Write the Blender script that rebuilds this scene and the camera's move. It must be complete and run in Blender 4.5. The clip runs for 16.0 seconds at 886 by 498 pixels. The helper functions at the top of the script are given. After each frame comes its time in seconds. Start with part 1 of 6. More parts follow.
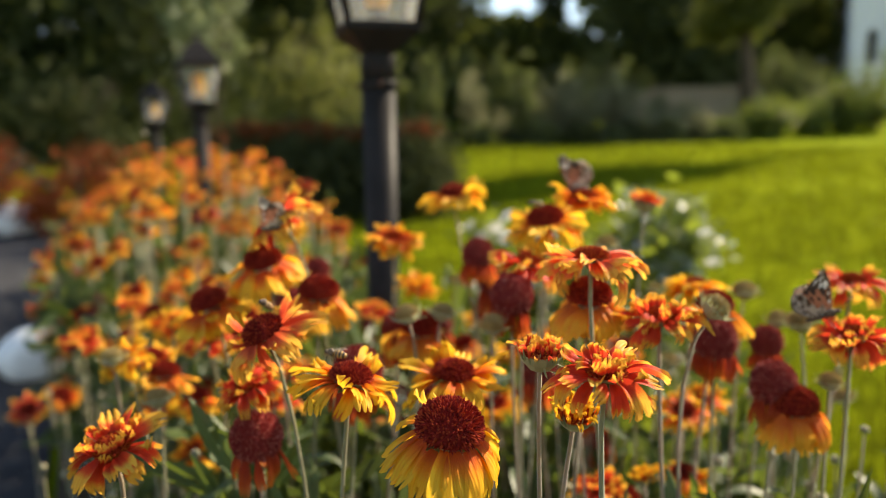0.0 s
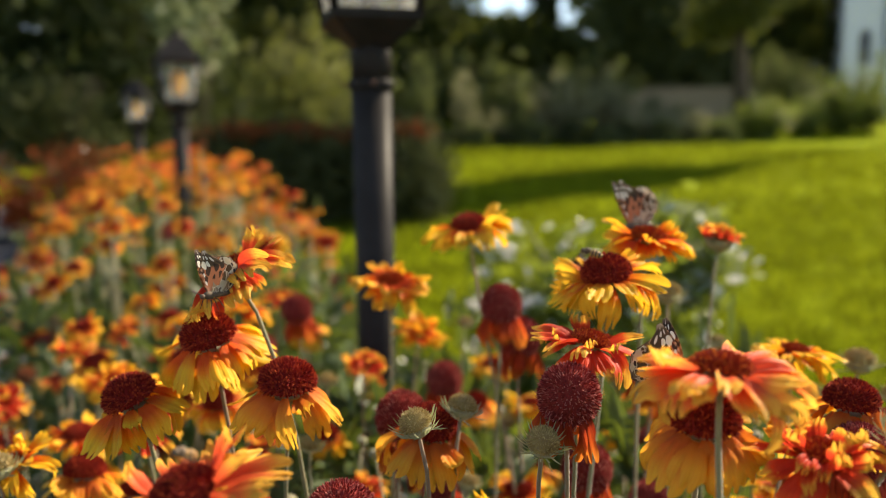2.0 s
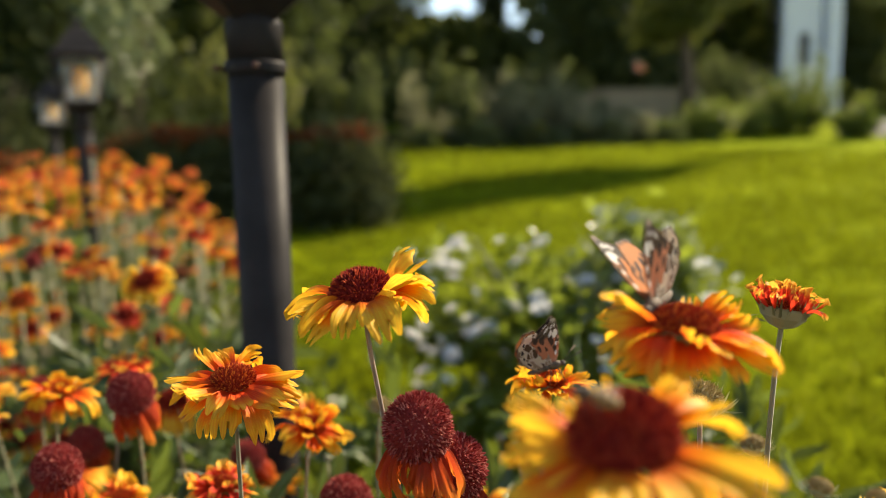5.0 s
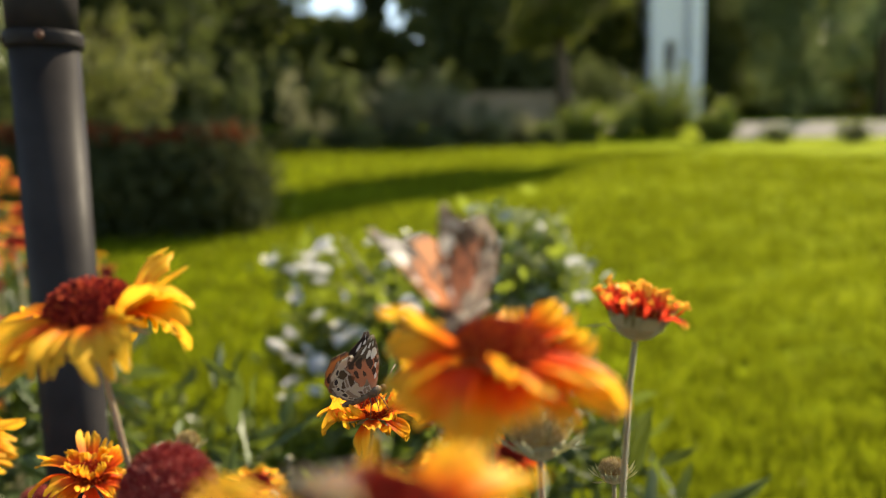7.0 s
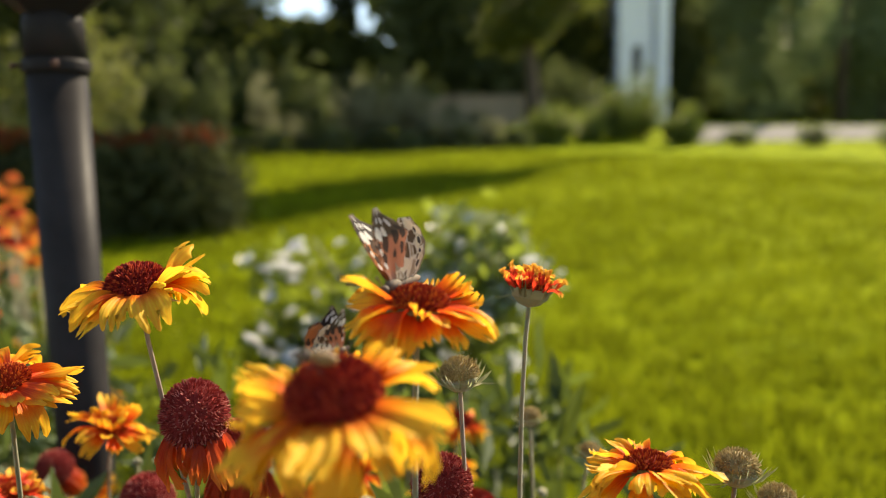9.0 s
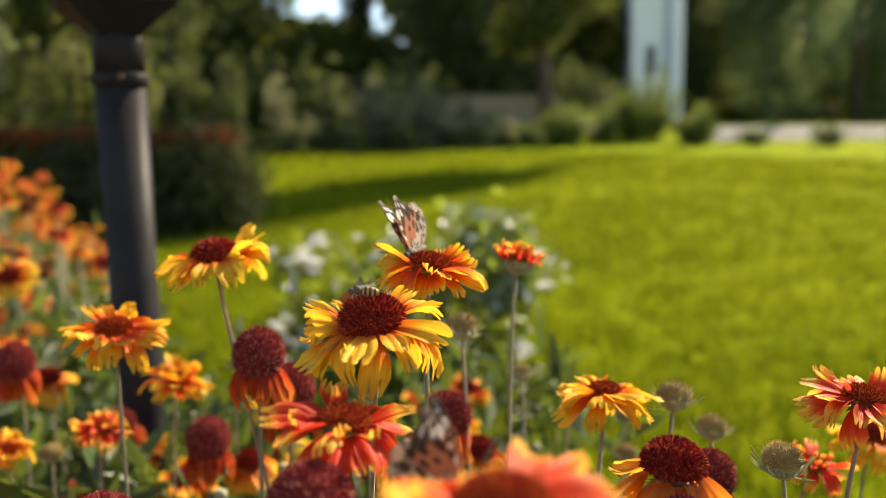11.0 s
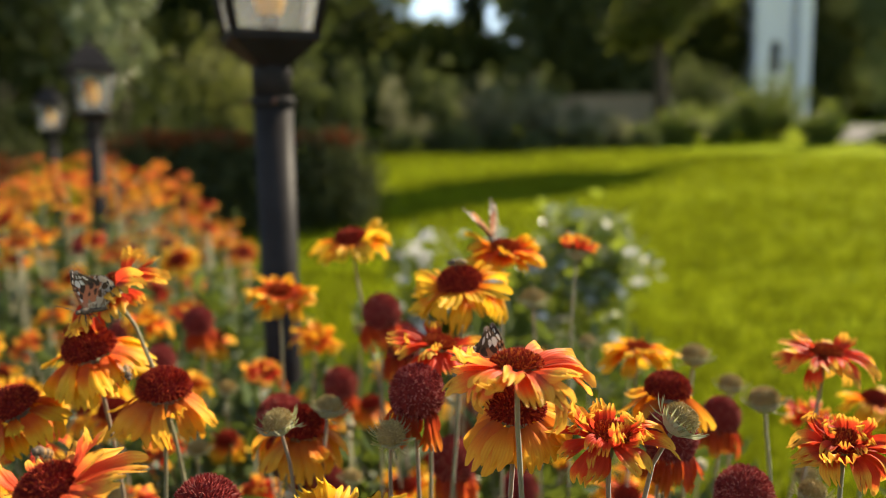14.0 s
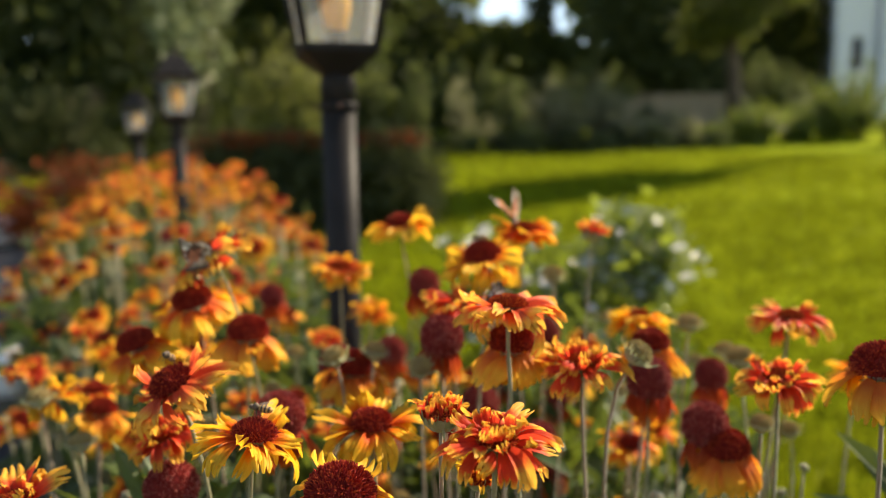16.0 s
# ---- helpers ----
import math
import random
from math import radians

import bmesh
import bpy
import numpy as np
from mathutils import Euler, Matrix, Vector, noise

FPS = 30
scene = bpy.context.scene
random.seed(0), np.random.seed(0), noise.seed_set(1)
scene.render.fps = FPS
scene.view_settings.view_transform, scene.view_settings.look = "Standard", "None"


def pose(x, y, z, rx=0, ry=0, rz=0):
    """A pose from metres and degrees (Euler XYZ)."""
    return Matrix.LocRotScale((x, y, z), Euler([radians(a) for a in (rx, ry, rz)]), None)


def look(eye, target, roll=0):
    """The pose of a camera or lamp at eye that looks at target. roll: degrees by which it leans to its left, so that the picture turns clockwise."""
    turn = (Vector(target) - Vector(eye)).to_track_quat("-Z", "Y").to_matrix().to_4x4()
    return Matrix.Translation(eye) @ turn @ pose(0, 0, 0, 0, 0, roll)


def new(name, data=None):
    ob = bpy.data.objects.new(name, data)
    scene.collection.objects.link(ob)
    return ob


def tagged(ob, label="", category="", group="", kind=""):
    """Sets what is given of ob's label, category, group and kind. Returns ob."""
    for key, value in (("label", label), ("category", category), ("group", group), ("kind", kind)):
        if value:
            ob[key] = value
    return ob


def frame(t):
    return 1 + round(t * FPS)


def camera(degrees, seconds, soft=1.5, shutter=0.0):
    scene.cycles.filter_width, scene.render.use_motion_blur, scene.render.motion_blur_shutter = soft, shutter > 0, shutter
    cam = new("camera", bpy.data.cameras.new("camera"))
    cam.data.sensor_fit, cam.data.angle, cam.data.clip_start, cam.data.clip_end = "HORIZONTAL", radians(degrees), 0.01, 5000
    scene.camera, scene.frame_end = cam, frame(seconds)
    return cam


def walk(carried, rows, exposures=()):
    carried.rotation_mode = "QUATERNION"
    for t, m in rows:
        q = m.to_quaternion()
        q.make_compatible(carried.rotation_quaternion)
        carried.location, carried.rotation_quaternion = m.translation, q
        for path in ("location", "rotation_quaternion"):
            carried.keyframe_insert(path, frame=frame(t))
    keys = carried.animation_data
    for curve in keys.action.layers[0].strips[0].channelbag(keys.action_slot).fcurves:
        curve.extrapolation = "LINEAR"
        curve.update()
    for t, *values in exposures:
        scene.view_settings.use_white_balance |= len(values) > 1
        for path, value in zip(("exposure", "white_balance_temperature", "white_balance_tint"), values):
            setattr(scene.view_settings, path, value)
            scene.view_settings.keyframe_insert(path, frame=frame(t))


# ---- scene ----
import functools

cam = camera(60.5, 16.0, soft=0.9)
PATH = [
    (0, (0.0000, 0.0000, 0.8500), (-0.0361, 1.9826, 0.5890), -0.68),
    (0.5, (-0.0074, 0.0690, 0.8538), (-0.0371, 2.0517, 0.5925), -0.72),
    (1, (-0.0117, 0.1353, 0.8569), (-0.0389, 2.1185, 0.5994), -0.92),
    (1.5, (-0.0196, 0.1763, 0.8639), (-0.0408, 2.1592, 0.6034), -0.80),
    (2, (-0.0233, 0.2107, 0.8686), (-0.0357, 2.1933, 0.6057), -0.49),
    (2.5, (-0.0163, 0.2581, 0.8671), (-0.0273, 2.2414, 0.6097), -0.84),
    (3, (-0.0133, 0.3216, 0.8718), (-0.0199, 2.3053, 0.6164), -1.03),
    (5.5, (0.0319, 0.5419, 0.8704), (0.2111, 2.5170, 0.6119), -0.88),
    (6, (0.0498, 0.5775, 0.8589), (0.3072, 2.5440, 0.6009), -0.93),
    (6.5, (0.0694, 0.5998, 0.8535), (0.4100, 2.5536, 0.5956), -1.12),
    (7, (0.0725, 0.5933, 0.8568), (0.4823, 2.5341, 0.6006), -0.96),
    (7.5, (0.0675, 0.5806, 0.8574), (0.5292, 2.5099, 0.6031), -0.94),
    (8, (0.0618, 0.5583, 0.8625), (0.5419, 2.4834, 0.6107), -0.63),
    (8.5, (0.0585, 0.5082, 0.8704), (0.5416, 2.4326, 0.6189), -0.80),
    (9, (0.0604, 0.4665, 0.8672), (0.5433, 2.3908, 0.6149), -0.80),
    (11.5, (0.0260, 0.3108, 0.8694), (0.4428, 2.2505, 0.6168), -0.83),
    (12, (0.0206, 0.2792, 0.8715), (0.3889, 2.2287, 0.6190), -0.76),
    (12.5, (0.0201, 0.2498, 0.8716), (0.3333, 2.2093, 0.6214), -0.79),
    (13, (0.0205, 0.2191, 0.8737), (0.2790, 2.1864, 0.6232), -0.80),
    (13.5, (0.0218, 0.1863, 0.8760), (0.2303, 2.1596, 0.6263), -0.82),
    (14, (0.0254, 0.1540, 0.8814), (0.1891, 2.1316, 0.6318), -0.73),
    (14.5, (0.0291, 0.1178, 0.8859), (0.1417, 2.0992, 0.6383), -0.79),
    (15, (0.0346, 0.0807, 0.8850), (0.0988, 2.0644, 0.6386), -0.81),
    (15.5, (0.0440, 0.0501, 0.8794), (0.0675, 2.0349, 0.6346), -0.93),
    (16, (0.0531, 0.0151, 0.8764), (0.0406, 2.0000, 0.6312), -0.84),
]
walk(cam, [(t, look(eye, target, roll)) for t, eye, target, roll in PATH], [(0.0, 1.46, 7500, 11), (2.5, 1.34, 7500, 11), (5.5, 1.42, 7500, 11), (7.0, 1.46, 7500, 11), (9.0, 1.44, 7500, 11), (12.0, 1.50, 7500, 11), (13.5, 1.41, 7500, 11), (14.5, 1.33, 7500, 11), (16.0, 1.36, 7500, 11)])

# depth of field of a large aperture, focused on the nearest blooms
cam.data.dof.use_dof = True
cam.data.dof.focus_distance = 0.42
cam.data.dof.aperture_fstop = 4.0

# ---- light ----
SUN_AZ, SUN_EL = radians(53.0), radians(37.0)   # azimuth from +y towards +x
world = bpy.data.worlds.new("sky")
scene.world = world
world.use_nodes = True
wn = world.node_tree.nodes
wl = world.node_tree.links
wn.clear()
sky = wn.new("ShaderNodeTexSky")
sky.sky_type = "NISHITA"
sky.sun_disc = False
sky.sun_elevation = SUN_EL
sky.sun_rotation = SUN_AZ
sky.dust_density = 0.25
sky.ozone_density = 1.0
wbg = wn.new("ShaderNodeBackground")
wbg.inputs["Strength"].default_value = 0.102
wout = wn.new("ShaderNodeOutputWorld")
wl.new(sky.outputs[0], wbg.inputs[0])
wl.new(wbg.outputs[0], wout.inputs[0])
sun_data = bpy.data.lights.new("sun", "SUN")
sun_data.energy = 4.8
sun_data.angle = radians(0.53)
sun_data.color = (1.0, 0.92, 0.75)
sun = new("sun", sun_data)
SUN_DIR = Vector((math.sin(SUN_AZ) * math.cos(SUN_EL), math.cos(SUN_AZ) * math.cos(SUN_EL), math.sin(SUN_EL)))
sun.matrix_world = look(SUN_DIR * 50, (0, 0, 0))


# ---- materials ----
def material(name):
    m = bpy.data.materials.new(name)
    m.use_nodes = True
    t = m.node_tree
    t.nodes.clear()
    return m, t, (lambda kind, **kw: node(t, kind, **kw)), t.links.new


def node(t, kind, **kw):
    n = t.nodes.new(kind)
    for k, v in kw.items():
        n.inputs[k.replace("_", " ")].default_value = v
    return n


def ramp(t, stops, src=None):
    n = t.nodes.new("ShaderNodeValToRGB")
    e = n.color_ramp.elements
    while len(e) < len(stops):
        e.new(0.5)
    for el, (p, c) in zip(e, stops):
        el.position = p
        el.color = (*c, 1)
    if src is not None:
        t.links.new(src, n.inputs[0])
    return n


def mixc(t, fac, a, b, mode="MIX"):
    n = t.nodes.new("ShaderNodeMix")
    n.data_type = "RGBA"
    n.blend_type = mode
    for i, v in ((0, fac), (6, a), (7, b)):
        if isinstance(v, (int, float)):
            n.inputs[i].default_value = v
        elif isinstance(v, tuple):
            n.inputs[i].default_value = (*v, 1)
        else:
            t.links.new(v, n.inputs[i])
    return n.outputs[2]


def calc(t, op, a, b=0.0, c=0.0):
    n = t.nodes.new("ShaderNodeMath")
    n.operation = op
    for i, v in enumerate((a, b, c)):
        if isinstance(v, (int, float)):
            n.inputs[i].default_value = v
        else:
            t.links.new(v, n.inputs[i])
    return n.outputs[0]


def finish(t, colour, rough=0.6, metal=0.0, bump=None, bump_d=0.002, shine=0.0, spec=0.5, tcol=None, sheen=0.0):
    """Principled surface, mixed with light that passes through thin sheets."""
    p = t.nodes.new("ShaderNodeBsdfPrincipled")
    if isinstance(colour, tuple):
        p.inputs["Base Color"].default_value = (*colour, 1)
    else:
        t.links.new(colour, p.inputs["Base Color"])
    if isinstance(rough, (int, float)):
        p.inputs["Roughness"].default_value = rough
    else:
        t.links.new(rough, p.inputs["Roughness"])
    p.inputs["Metallic"].default_value = metal
    p.inputs["Sheen Weight"].default_value = sheen
    p.inputs["Specular IOR Level"].default_value = spec
    if bump is not None:
        b = t.nodes.new("ShaderNodeBump")
        b.inputs["Distance"].default_value = bump_d
        t.links.new(bump, b.inputs["Height"])
        t.links.new(b.outputs[0], p.inputs["Normal"])
    out = t.nodes.new("ShaderNodeOutputMaterial")
    if shine > 0:
        tr = t.nodes.new("ShaderNodeBsdfTranslucent")
        src = tcol if tcol is not None else colour
        if isinstance(src, tuple):
            tr.inputs[0].default_value = (*src, 1)
        else:
            t.links.new(src, tr.inputs[0])
        mx = t.nodes.new("ShaderNodeMixShader")
        mx.inputs[0].default_value = shine
        t.links.new(p.outputs[0], mx.inputs[1])
        t.links.new(tr.outputs[0], mx.inputs[2])
        t.links.new(mx.outputs[0], out.inputs[0])
    else:
        t.links.new(p.outputs[0], out.inputs[0])


def noise_of(t, scale, detail=4.0, coord=None, rough=0.6):
    n = t.nodes.new("ShaderNodeTexNoise")
    n.inputs["Scale"].default_value = scale
    n.inputs["Detail"].default_value = detail
    n.inputs["Roughness"].default_value = rough
    if coord is None:
        g = t.nodes.new("ShaderNodeNewGeometry")
        coord = g.outputs["Position"]
    t.links.new(coord, n.inputs["Vector"])
    return n.outputs[0]


def petal_material(name, base, mid, tip, lo, hi):
    """Ray floret: red throat to yellow tip along its length, fine veins, each one a little different."""
    m, t, N, L = material(name)
    uv = N("ShaderNodeUVMap")
    sep = N("ShaderNodeSeparateXYZ")
    L(uv.outputs[0], sep.inputs[0])
    info = N("ShaderNodeObjectInfo")
    geo = N("ShaderNodeNewGeometry")
    rnd = calc(t, "FRACT", calc(t, "ADD", info.outputs["Random"], geo.outputs["Random Per Island"]))
    shift = calc(t, "MULTIPLY", calc(t, "SUBTRACT", rnd, 0.5), 0.34)
    tex = N("ShaderNodeTexCoord")
    nz = noise_of(t, 90, 3, tex.outputs["Object"])
    v = calc(t, "ADD", calc(t, "ADD", sep.outputs[1], shift), calc(t, "MULTIPLY", calc(t, "SUBTRACT", nz, 0.5), 0.35))
    r = ramp(t, [(0.0, base), (lo, base), ((lo + hi) / 2, mid), (hi, tip), (1.0, tip)], v)
    wave = N("ShaderNodeTexWave", Scale=3.4, Distortion=1.2, Detail=1.0)
    L(uv.outputs[0], wave.inputs["Vector"])
    col = mixc(t, calc(t, "MULTIPLY", wave.outputs[1], 0.30), r.outputs[0], mid)
    hs = N("ShaderNodeHueSaturation")
    L(col, hs.inputs["Color"])
    L(calc(t, "ADD", 0.82, calc(t, "MULTIPLY", info.outputs["Random"], 0.3)), hs.inputs["Value"])
    finish(t, hs.outputs[0], rough=0.5, bump=wave.outputs[1], bump_d=0.00012, shine=0.46, spec=0.12)
    return m


M_PETAL = petal_material("petal_yellow", (0.60, 0.065, 0.016), (0.80, 0.25, 0.018), (0.86, 0.53, 0.042), 0.16, 0.60)
M_PETAL_RED = petal_material("petal_red", (0.58, 0.042, 0.022), (0.74, 0.10, 0.028), (0.87, 0.52, 0.07), 0.44, 0.80)
M_PETAL_OLD = petal_material("petal_aged", (0.52, 0.095, 0.022), (0.75, 0.25, 0.030), (0.86, 0.47, 0.05), 0.12, 0.70)
M_PETAL_WITHERED = petal_material("petal_withered", (0.38, 0.038, 0.018), (0.56, 0.095, 0.022), (0.70, 0.22, 0.035), 0.30, 0.95)
M_PETAL_TIPPED = petal_material("petal_tipped", (0.62, 0.055, 0.018), (0.79, 0.19, 0.016), (0.86, 0.51, 0.040), 0.24, 0.72)
M_PETAL_PINK = petal_material("petal_coral", (0.66, 0.075, 0.032), (0.80, 0.18, 0.05), (0.86, 0.50, 0.07), 0.36, 0.78)


def floret_material(name, low, high, tips):
    m, t, N, L = material(name)
    geo = N("ShaderNodeNewGeometry")
    tex = N("ShaderNodeTexCoord")
    nz = noise_of(t, 160, 2, tex.outputs["Object"])
    f = calc(t, "ADD", calc(t, "MULTIPLY", geo.outputs["Random Per Island"], 0.7), calc(t, "MULTIPLY", nz, 0.4))
    r = ramp(t, [(0.1, low), (0.6, high), (0.97, tips)], f)
    finish(t, r.outputs[0], rough=0.75, shine=0.22, spec=0.10)
    return m


M_DISC = floret_material("disc_red", (0.085, 0.007, 0.007), (0.31, 0.022, 0.014), (0.58, 0.10, 0.03))
M_DISC_YOUNG = floret_material("disc_orange_red", (0.13, 0.012, 0.006), (0.40, 0.04, 0.012), (0.70, 0.22, 0.03))
M_SEED = floret_material("seed_head", (0.12, 0.014, 0.014), (0.33, 0.042, 0.036), (0.58, 0.24, 0.20))
M_SEED_TAN = floret_material("seed_head_tan", (0.12, 0.035, 0.015), (0.30, 0.09, 0.04), (0.48, 0.24, 0.12))


def leaf_material(name, dark, light, shine=0.35, rough=0.5, scale=9.0, spec=0.4, glow=0.30, sheen=0.0):
    m, t, N, L = material(name)
    geo = N("ShaderNodeNewGeometry")
    nz = noise_of(t, scale, 3)
    f = calc(t, "ADD", calc(t, "MULTIPLY", geo.outputs["Random Per Island"], 0.6), calc(t, "MULTIPLY", nz, 0.55))
    r = ramp(t, [(0.2, dark), (0.9, light)], f)
    finish(t, r.outputs[0], rough=rough, shine=shine, spec=spec, tcol=mixc(t, glow, r.outputs[0], (0.30, 0.36, 0.02), "MIX"), sheen=sheen)
    return m


M_STEM = leaf_material("stem_hairy", (0.14, 0.135, 0.06), (0.33, 0.28, 0.16), 0.05, 0.75, 30, sheen=0.4)
M_STEM_BROWN = leaf_material("stem_brown", (0.18, 0.125, 0.075), (0.36, 0.25, 0.16), 0.05, 0.75, 30, sheen=0.4)
M_BRACT = leaf_material("bract_green", (0.12, 0.125, 0.05), (0.36, 0.35, 0.19), 0.35, 0.7, 60, sheen=0.25)
M_BRACT_PALE = leaf_material("bract_downy", (0.22, 0.21, 0.10), (0.56, 0.53, 0.34), 0.42, 0.7, 60, sheen=0.4)
M_BUD = leaf_material("bud_florets", (0.24, 0.15, 0.05), (0.58, 0.45, 0.18), 0.3, 0.75, 60, sheen=0.2)
M_LEAF = leaf_material("gaillardia_leaf", (0.018, 0.034, 0.009), (0.085, 0.125, 0.036), 0.34, 0.5, 14)
M_ROSE_LEAF = leaf_material("rose_leaf", (0.036, 0.062, 0.012), (0.20, 0.245, 0.042), 0.48, 0.32, 12, 0.4, 0.42)
M_HEDGE = leaf_material("hedge_leaf", (0.030, 0.040, 0.018), (0.082, 0.088, 0.036), 0.3, 0.8, 3, 0.1, 0.05)
M_CONIFER = leaf_material("conifer_leaf", (0.024, 0.036, 0.015), (0.062, 0.080, 0.028), 0.42, 0.7, 1.5, 0.15, 0.08)
M_TREE = leaf_material("tree_leaf", (0.042, 0.052, 0.015), (0.115, 0.130, 0.028), 0.40, 0.6, 1.5, 0.2, 0.16)
M_WILLOW = leaf_material("willow_leaf", (0.080, 0.120, 0.052), (0.205, 0.255, 0.115), 0.5, 0.55, 1.2, 0.3, 0.12)
M_OLIVE = leaf_material("olive_leaf", (0.040, 0.055, 0.024), (0.125, 0.145, 0.060), 0.44, 0.7, 1.8, 0.2, 0.14)
M_SUNNY = leaf_material("sunny_leaf", (0.070, 0.082, 0.027), (0.195, 0.195, 0.062), 0.5, 0.6, 1.8, 0.3, 0.2)
M_PALE = leaf_material("pale_leaf", (0.10, 0.13, 0.065), (0.27, 0.30, 0.17), 0.45, 0.35, 1.5, 0.6, 0.1)
M_GREY = leaf_material("grey_leaf", (0.10, 0.105, 0.062), (0.28, 0.265, 0.165), 0.5, 0.65, 1.8, 0.4, 0.12)
M_BRIGHT = leaf_material("bright_leaf", (0.046, 0.080, 0.018), (0.15, 0.185, 0.038), 0.48, 0.5, 1.8)
M_GLINT_LEAF = leaf_material("glint_leaf", (0.14, 0.17, 0.12), (0.38, 0.40, 0.32), 0.30, 0.24, 2, 0.6)
M_RUST = leaf_material("rust_bloom", (0.06, 0.014, 0.005), (0.24, 0.050, 0.010), 0.2, 0.6, 6, 0.1, 0.0)


def grass_material():
    m, t, N, L = material("grass_blade")
    geo = N("ShaderNodeNewGeometry")
    patch = ramp(t, [(0.34, (0, 0, 0)), (0.66, (1, 1, 1))], noise_of(t, 13, 4, None, 0.7))
    f = calc(t, "ADD", calc(t, "MULTIPLY", geo.outputs["Random Per Island"], 0.74), calc(t, "MULTIPLY", patch.outputs[0], 0.26))
    r = ramp(t, [(0.05, (0.024, 0.028, 0.006)), (0.40, (0.060, 0.078, 0.006)), (0.90, (0.250, 0.288, 0.014)), (0.99, (0.36, 0.36, 0.14))], f)
    finish(t, r.outputs[0], rough=0.6, shine=0.5, spec=0.02, tcol=mixc(t, 0.2, r.outputs[0], (0.30, 0.34, 0.01)))
    return m


M_GRASS = grass_material()


def lawn_material():
    m, t, N, L = material("lawn")
    n1 = noise_of(t, 1.1, 5)
    n2 = noise_of(t, 38, 5)
    n3 = noise_of(t, 14, 4)
    f = calc(t, "ADD", calc(t, "MULTIPLY", n1, 0.28), calc(t, "ADD", calc(t, "MULTIPLY", n2, 0.40), calc(t, "MULTIPLY", n3, 0.32)))
    r = ramp(t, [(0.38, (0.110, 0.148, 0.004)), (0.50, (0.200, 0.252, 0.005)), (0.62, (0.320, 0.368, 0.008))], f)
    thatch = ramp(t, [(0.54, (0, 0, 0)), (0.66, (1, 1, 1))], noise_of(t, 9, 5))
    col = mixc(t, calc(t, "MULTIPLY", thatch.outputs[0], 0.3), r.outputs[0], (0.050, 0.044, 0.014))
    finish(t, col, rough=0.9, bump=n2, bump_d=0.05, spec=0.015)
    return m


def grit_material(name, a, b, scale, rough=0.9, bump_d=0.004, spec=0.3):
    m, t, N, L = material(name)
    n1 = noise_of(t, scale, 6)
    n2 = noise_of(t, scale * 0.05, 4)
    f = calc(t, "ADD", calc(t, "MULTIPLY", n1, 0.6), calc(t, "MULTIPLY", n2, 0.4))
    r = ramp(t, [(0.35, a), (0.68, b)], f)
    finish(t, r.outputs[0], rough=rough, bump=n1, bump_d=bump_d, spec=spec)
    return m


M_LAWN = lawn_material()
M_SOIL = grit_material("soil", (0.035, 0.024, 0.016), (0.10, 0.07, 0.045), 60, 0.95, 0.01)
M_ASPHALT = grit_material("asphalt", (0.022, 0.022, 0.025), (0.060, 0.060, 0.066), 160, 0.9, 0.003, 0.1)
M_PAVING = grit_material("paving", (0.14, 0.132, 0.12), (0.26, 0.245, 0.222), 12, 0.95, 0.004, 0.03)
M_STONE = grit_material("stone_wall", (0.22, 0.175, 0.125), (0.40, 0.33, 0.245), 9, 0.9, 0.01)
M_WHITE_STONE = grit_material("whitewashed_stone", (0.66, 0.66, 0.65), (0.82, 0.82, 0.81), 14, 0.7, 0.004)
M_BARK = grit_material("bark", (0.03, 0.024, 0.018), (0.10, 0.075, 0.05), 14, 0.95, 0.03)
M_WALL = grit_material("white_plaster", (0.58, 0.63, 0.70), (0.68, 0.72, 0.78), 5, 0.85, 0.002)
M_ROOF = grit_material("roof_slate", (0.04, 0.042, 0.05), (0.09, 0.09, 0.10), 8, 0.7, 0.006)
M_SOOT = grit_material("dark_glazing", (0.02, 0.024, 0.03), (0.05, 0.055, 0.065), 4, 0.25, 0.001)


def lamp_metal():
    m, t, N, L = material("lamp_plastic")
    n1 = noise_of(t, 220, 4)
    n2 = noise_of(t, 18, 4)
    r = ramp(t, [(0.3, (0.019, 0.017, 0.017)), (0.7, (0.030, 0.027, 0.027))], n2)
    rough = ramp(t, [(0.3, (0.40, 0.40, 0.40)), (0.7, (0.50, 0.50, 0.50))], n1)
    finish(t, r.outputs[0], rough=rough.outputs[0], bump=n1, bump_d=0.00004, spec=0.03)
    return m


M_LAMP = lamp_metal()
M_SCREW = grit_material("rusty_screw", (0.05, 0.022, 0.015), (0.12, 0.05, 0.03), 120, 0.6, 0.001)


def pane_material():
    """Hammered glass: part of the light passes straight, part is scattered by the frosting."""
    m, t, N, L = material("hammered_glass")
    n1 = noise_of(t, 130, 2)
    p = N("ShaderNodeBsdfPrincipled", Base_Color=(0.50, 0.50, 0.50, 1), Roughness=0.15)
    b = N("ShaderNodeBump", Distance=0.002)
    L(n1, b.inputs["Height"])
    L(b.outputs[0], p.inputs["Normal"])
    tr = N("ShaderNodeBsdfTranslucent", Color=(0.56, 0.58, 0.60, 1))
    clear = N("ShaderNodeBsdfTransparent")
    m1, m2 = N("ShaderNodeMixShader", Fac=0.6), N("ShaderNodeMixShader", Fac=0.74)
    L(p.outputs[0], m1.inputs[1])
    L(tr.outputs[0], m1.inputs[2])
    L(m1.outputs[0], m2.inputs[1])
    L(clear.outputs[0], m2.inputs[2])
    out = N("ShaderNodeOutputMaterial")
    L(m2.outputs[0], out.inputs[0])
    return m


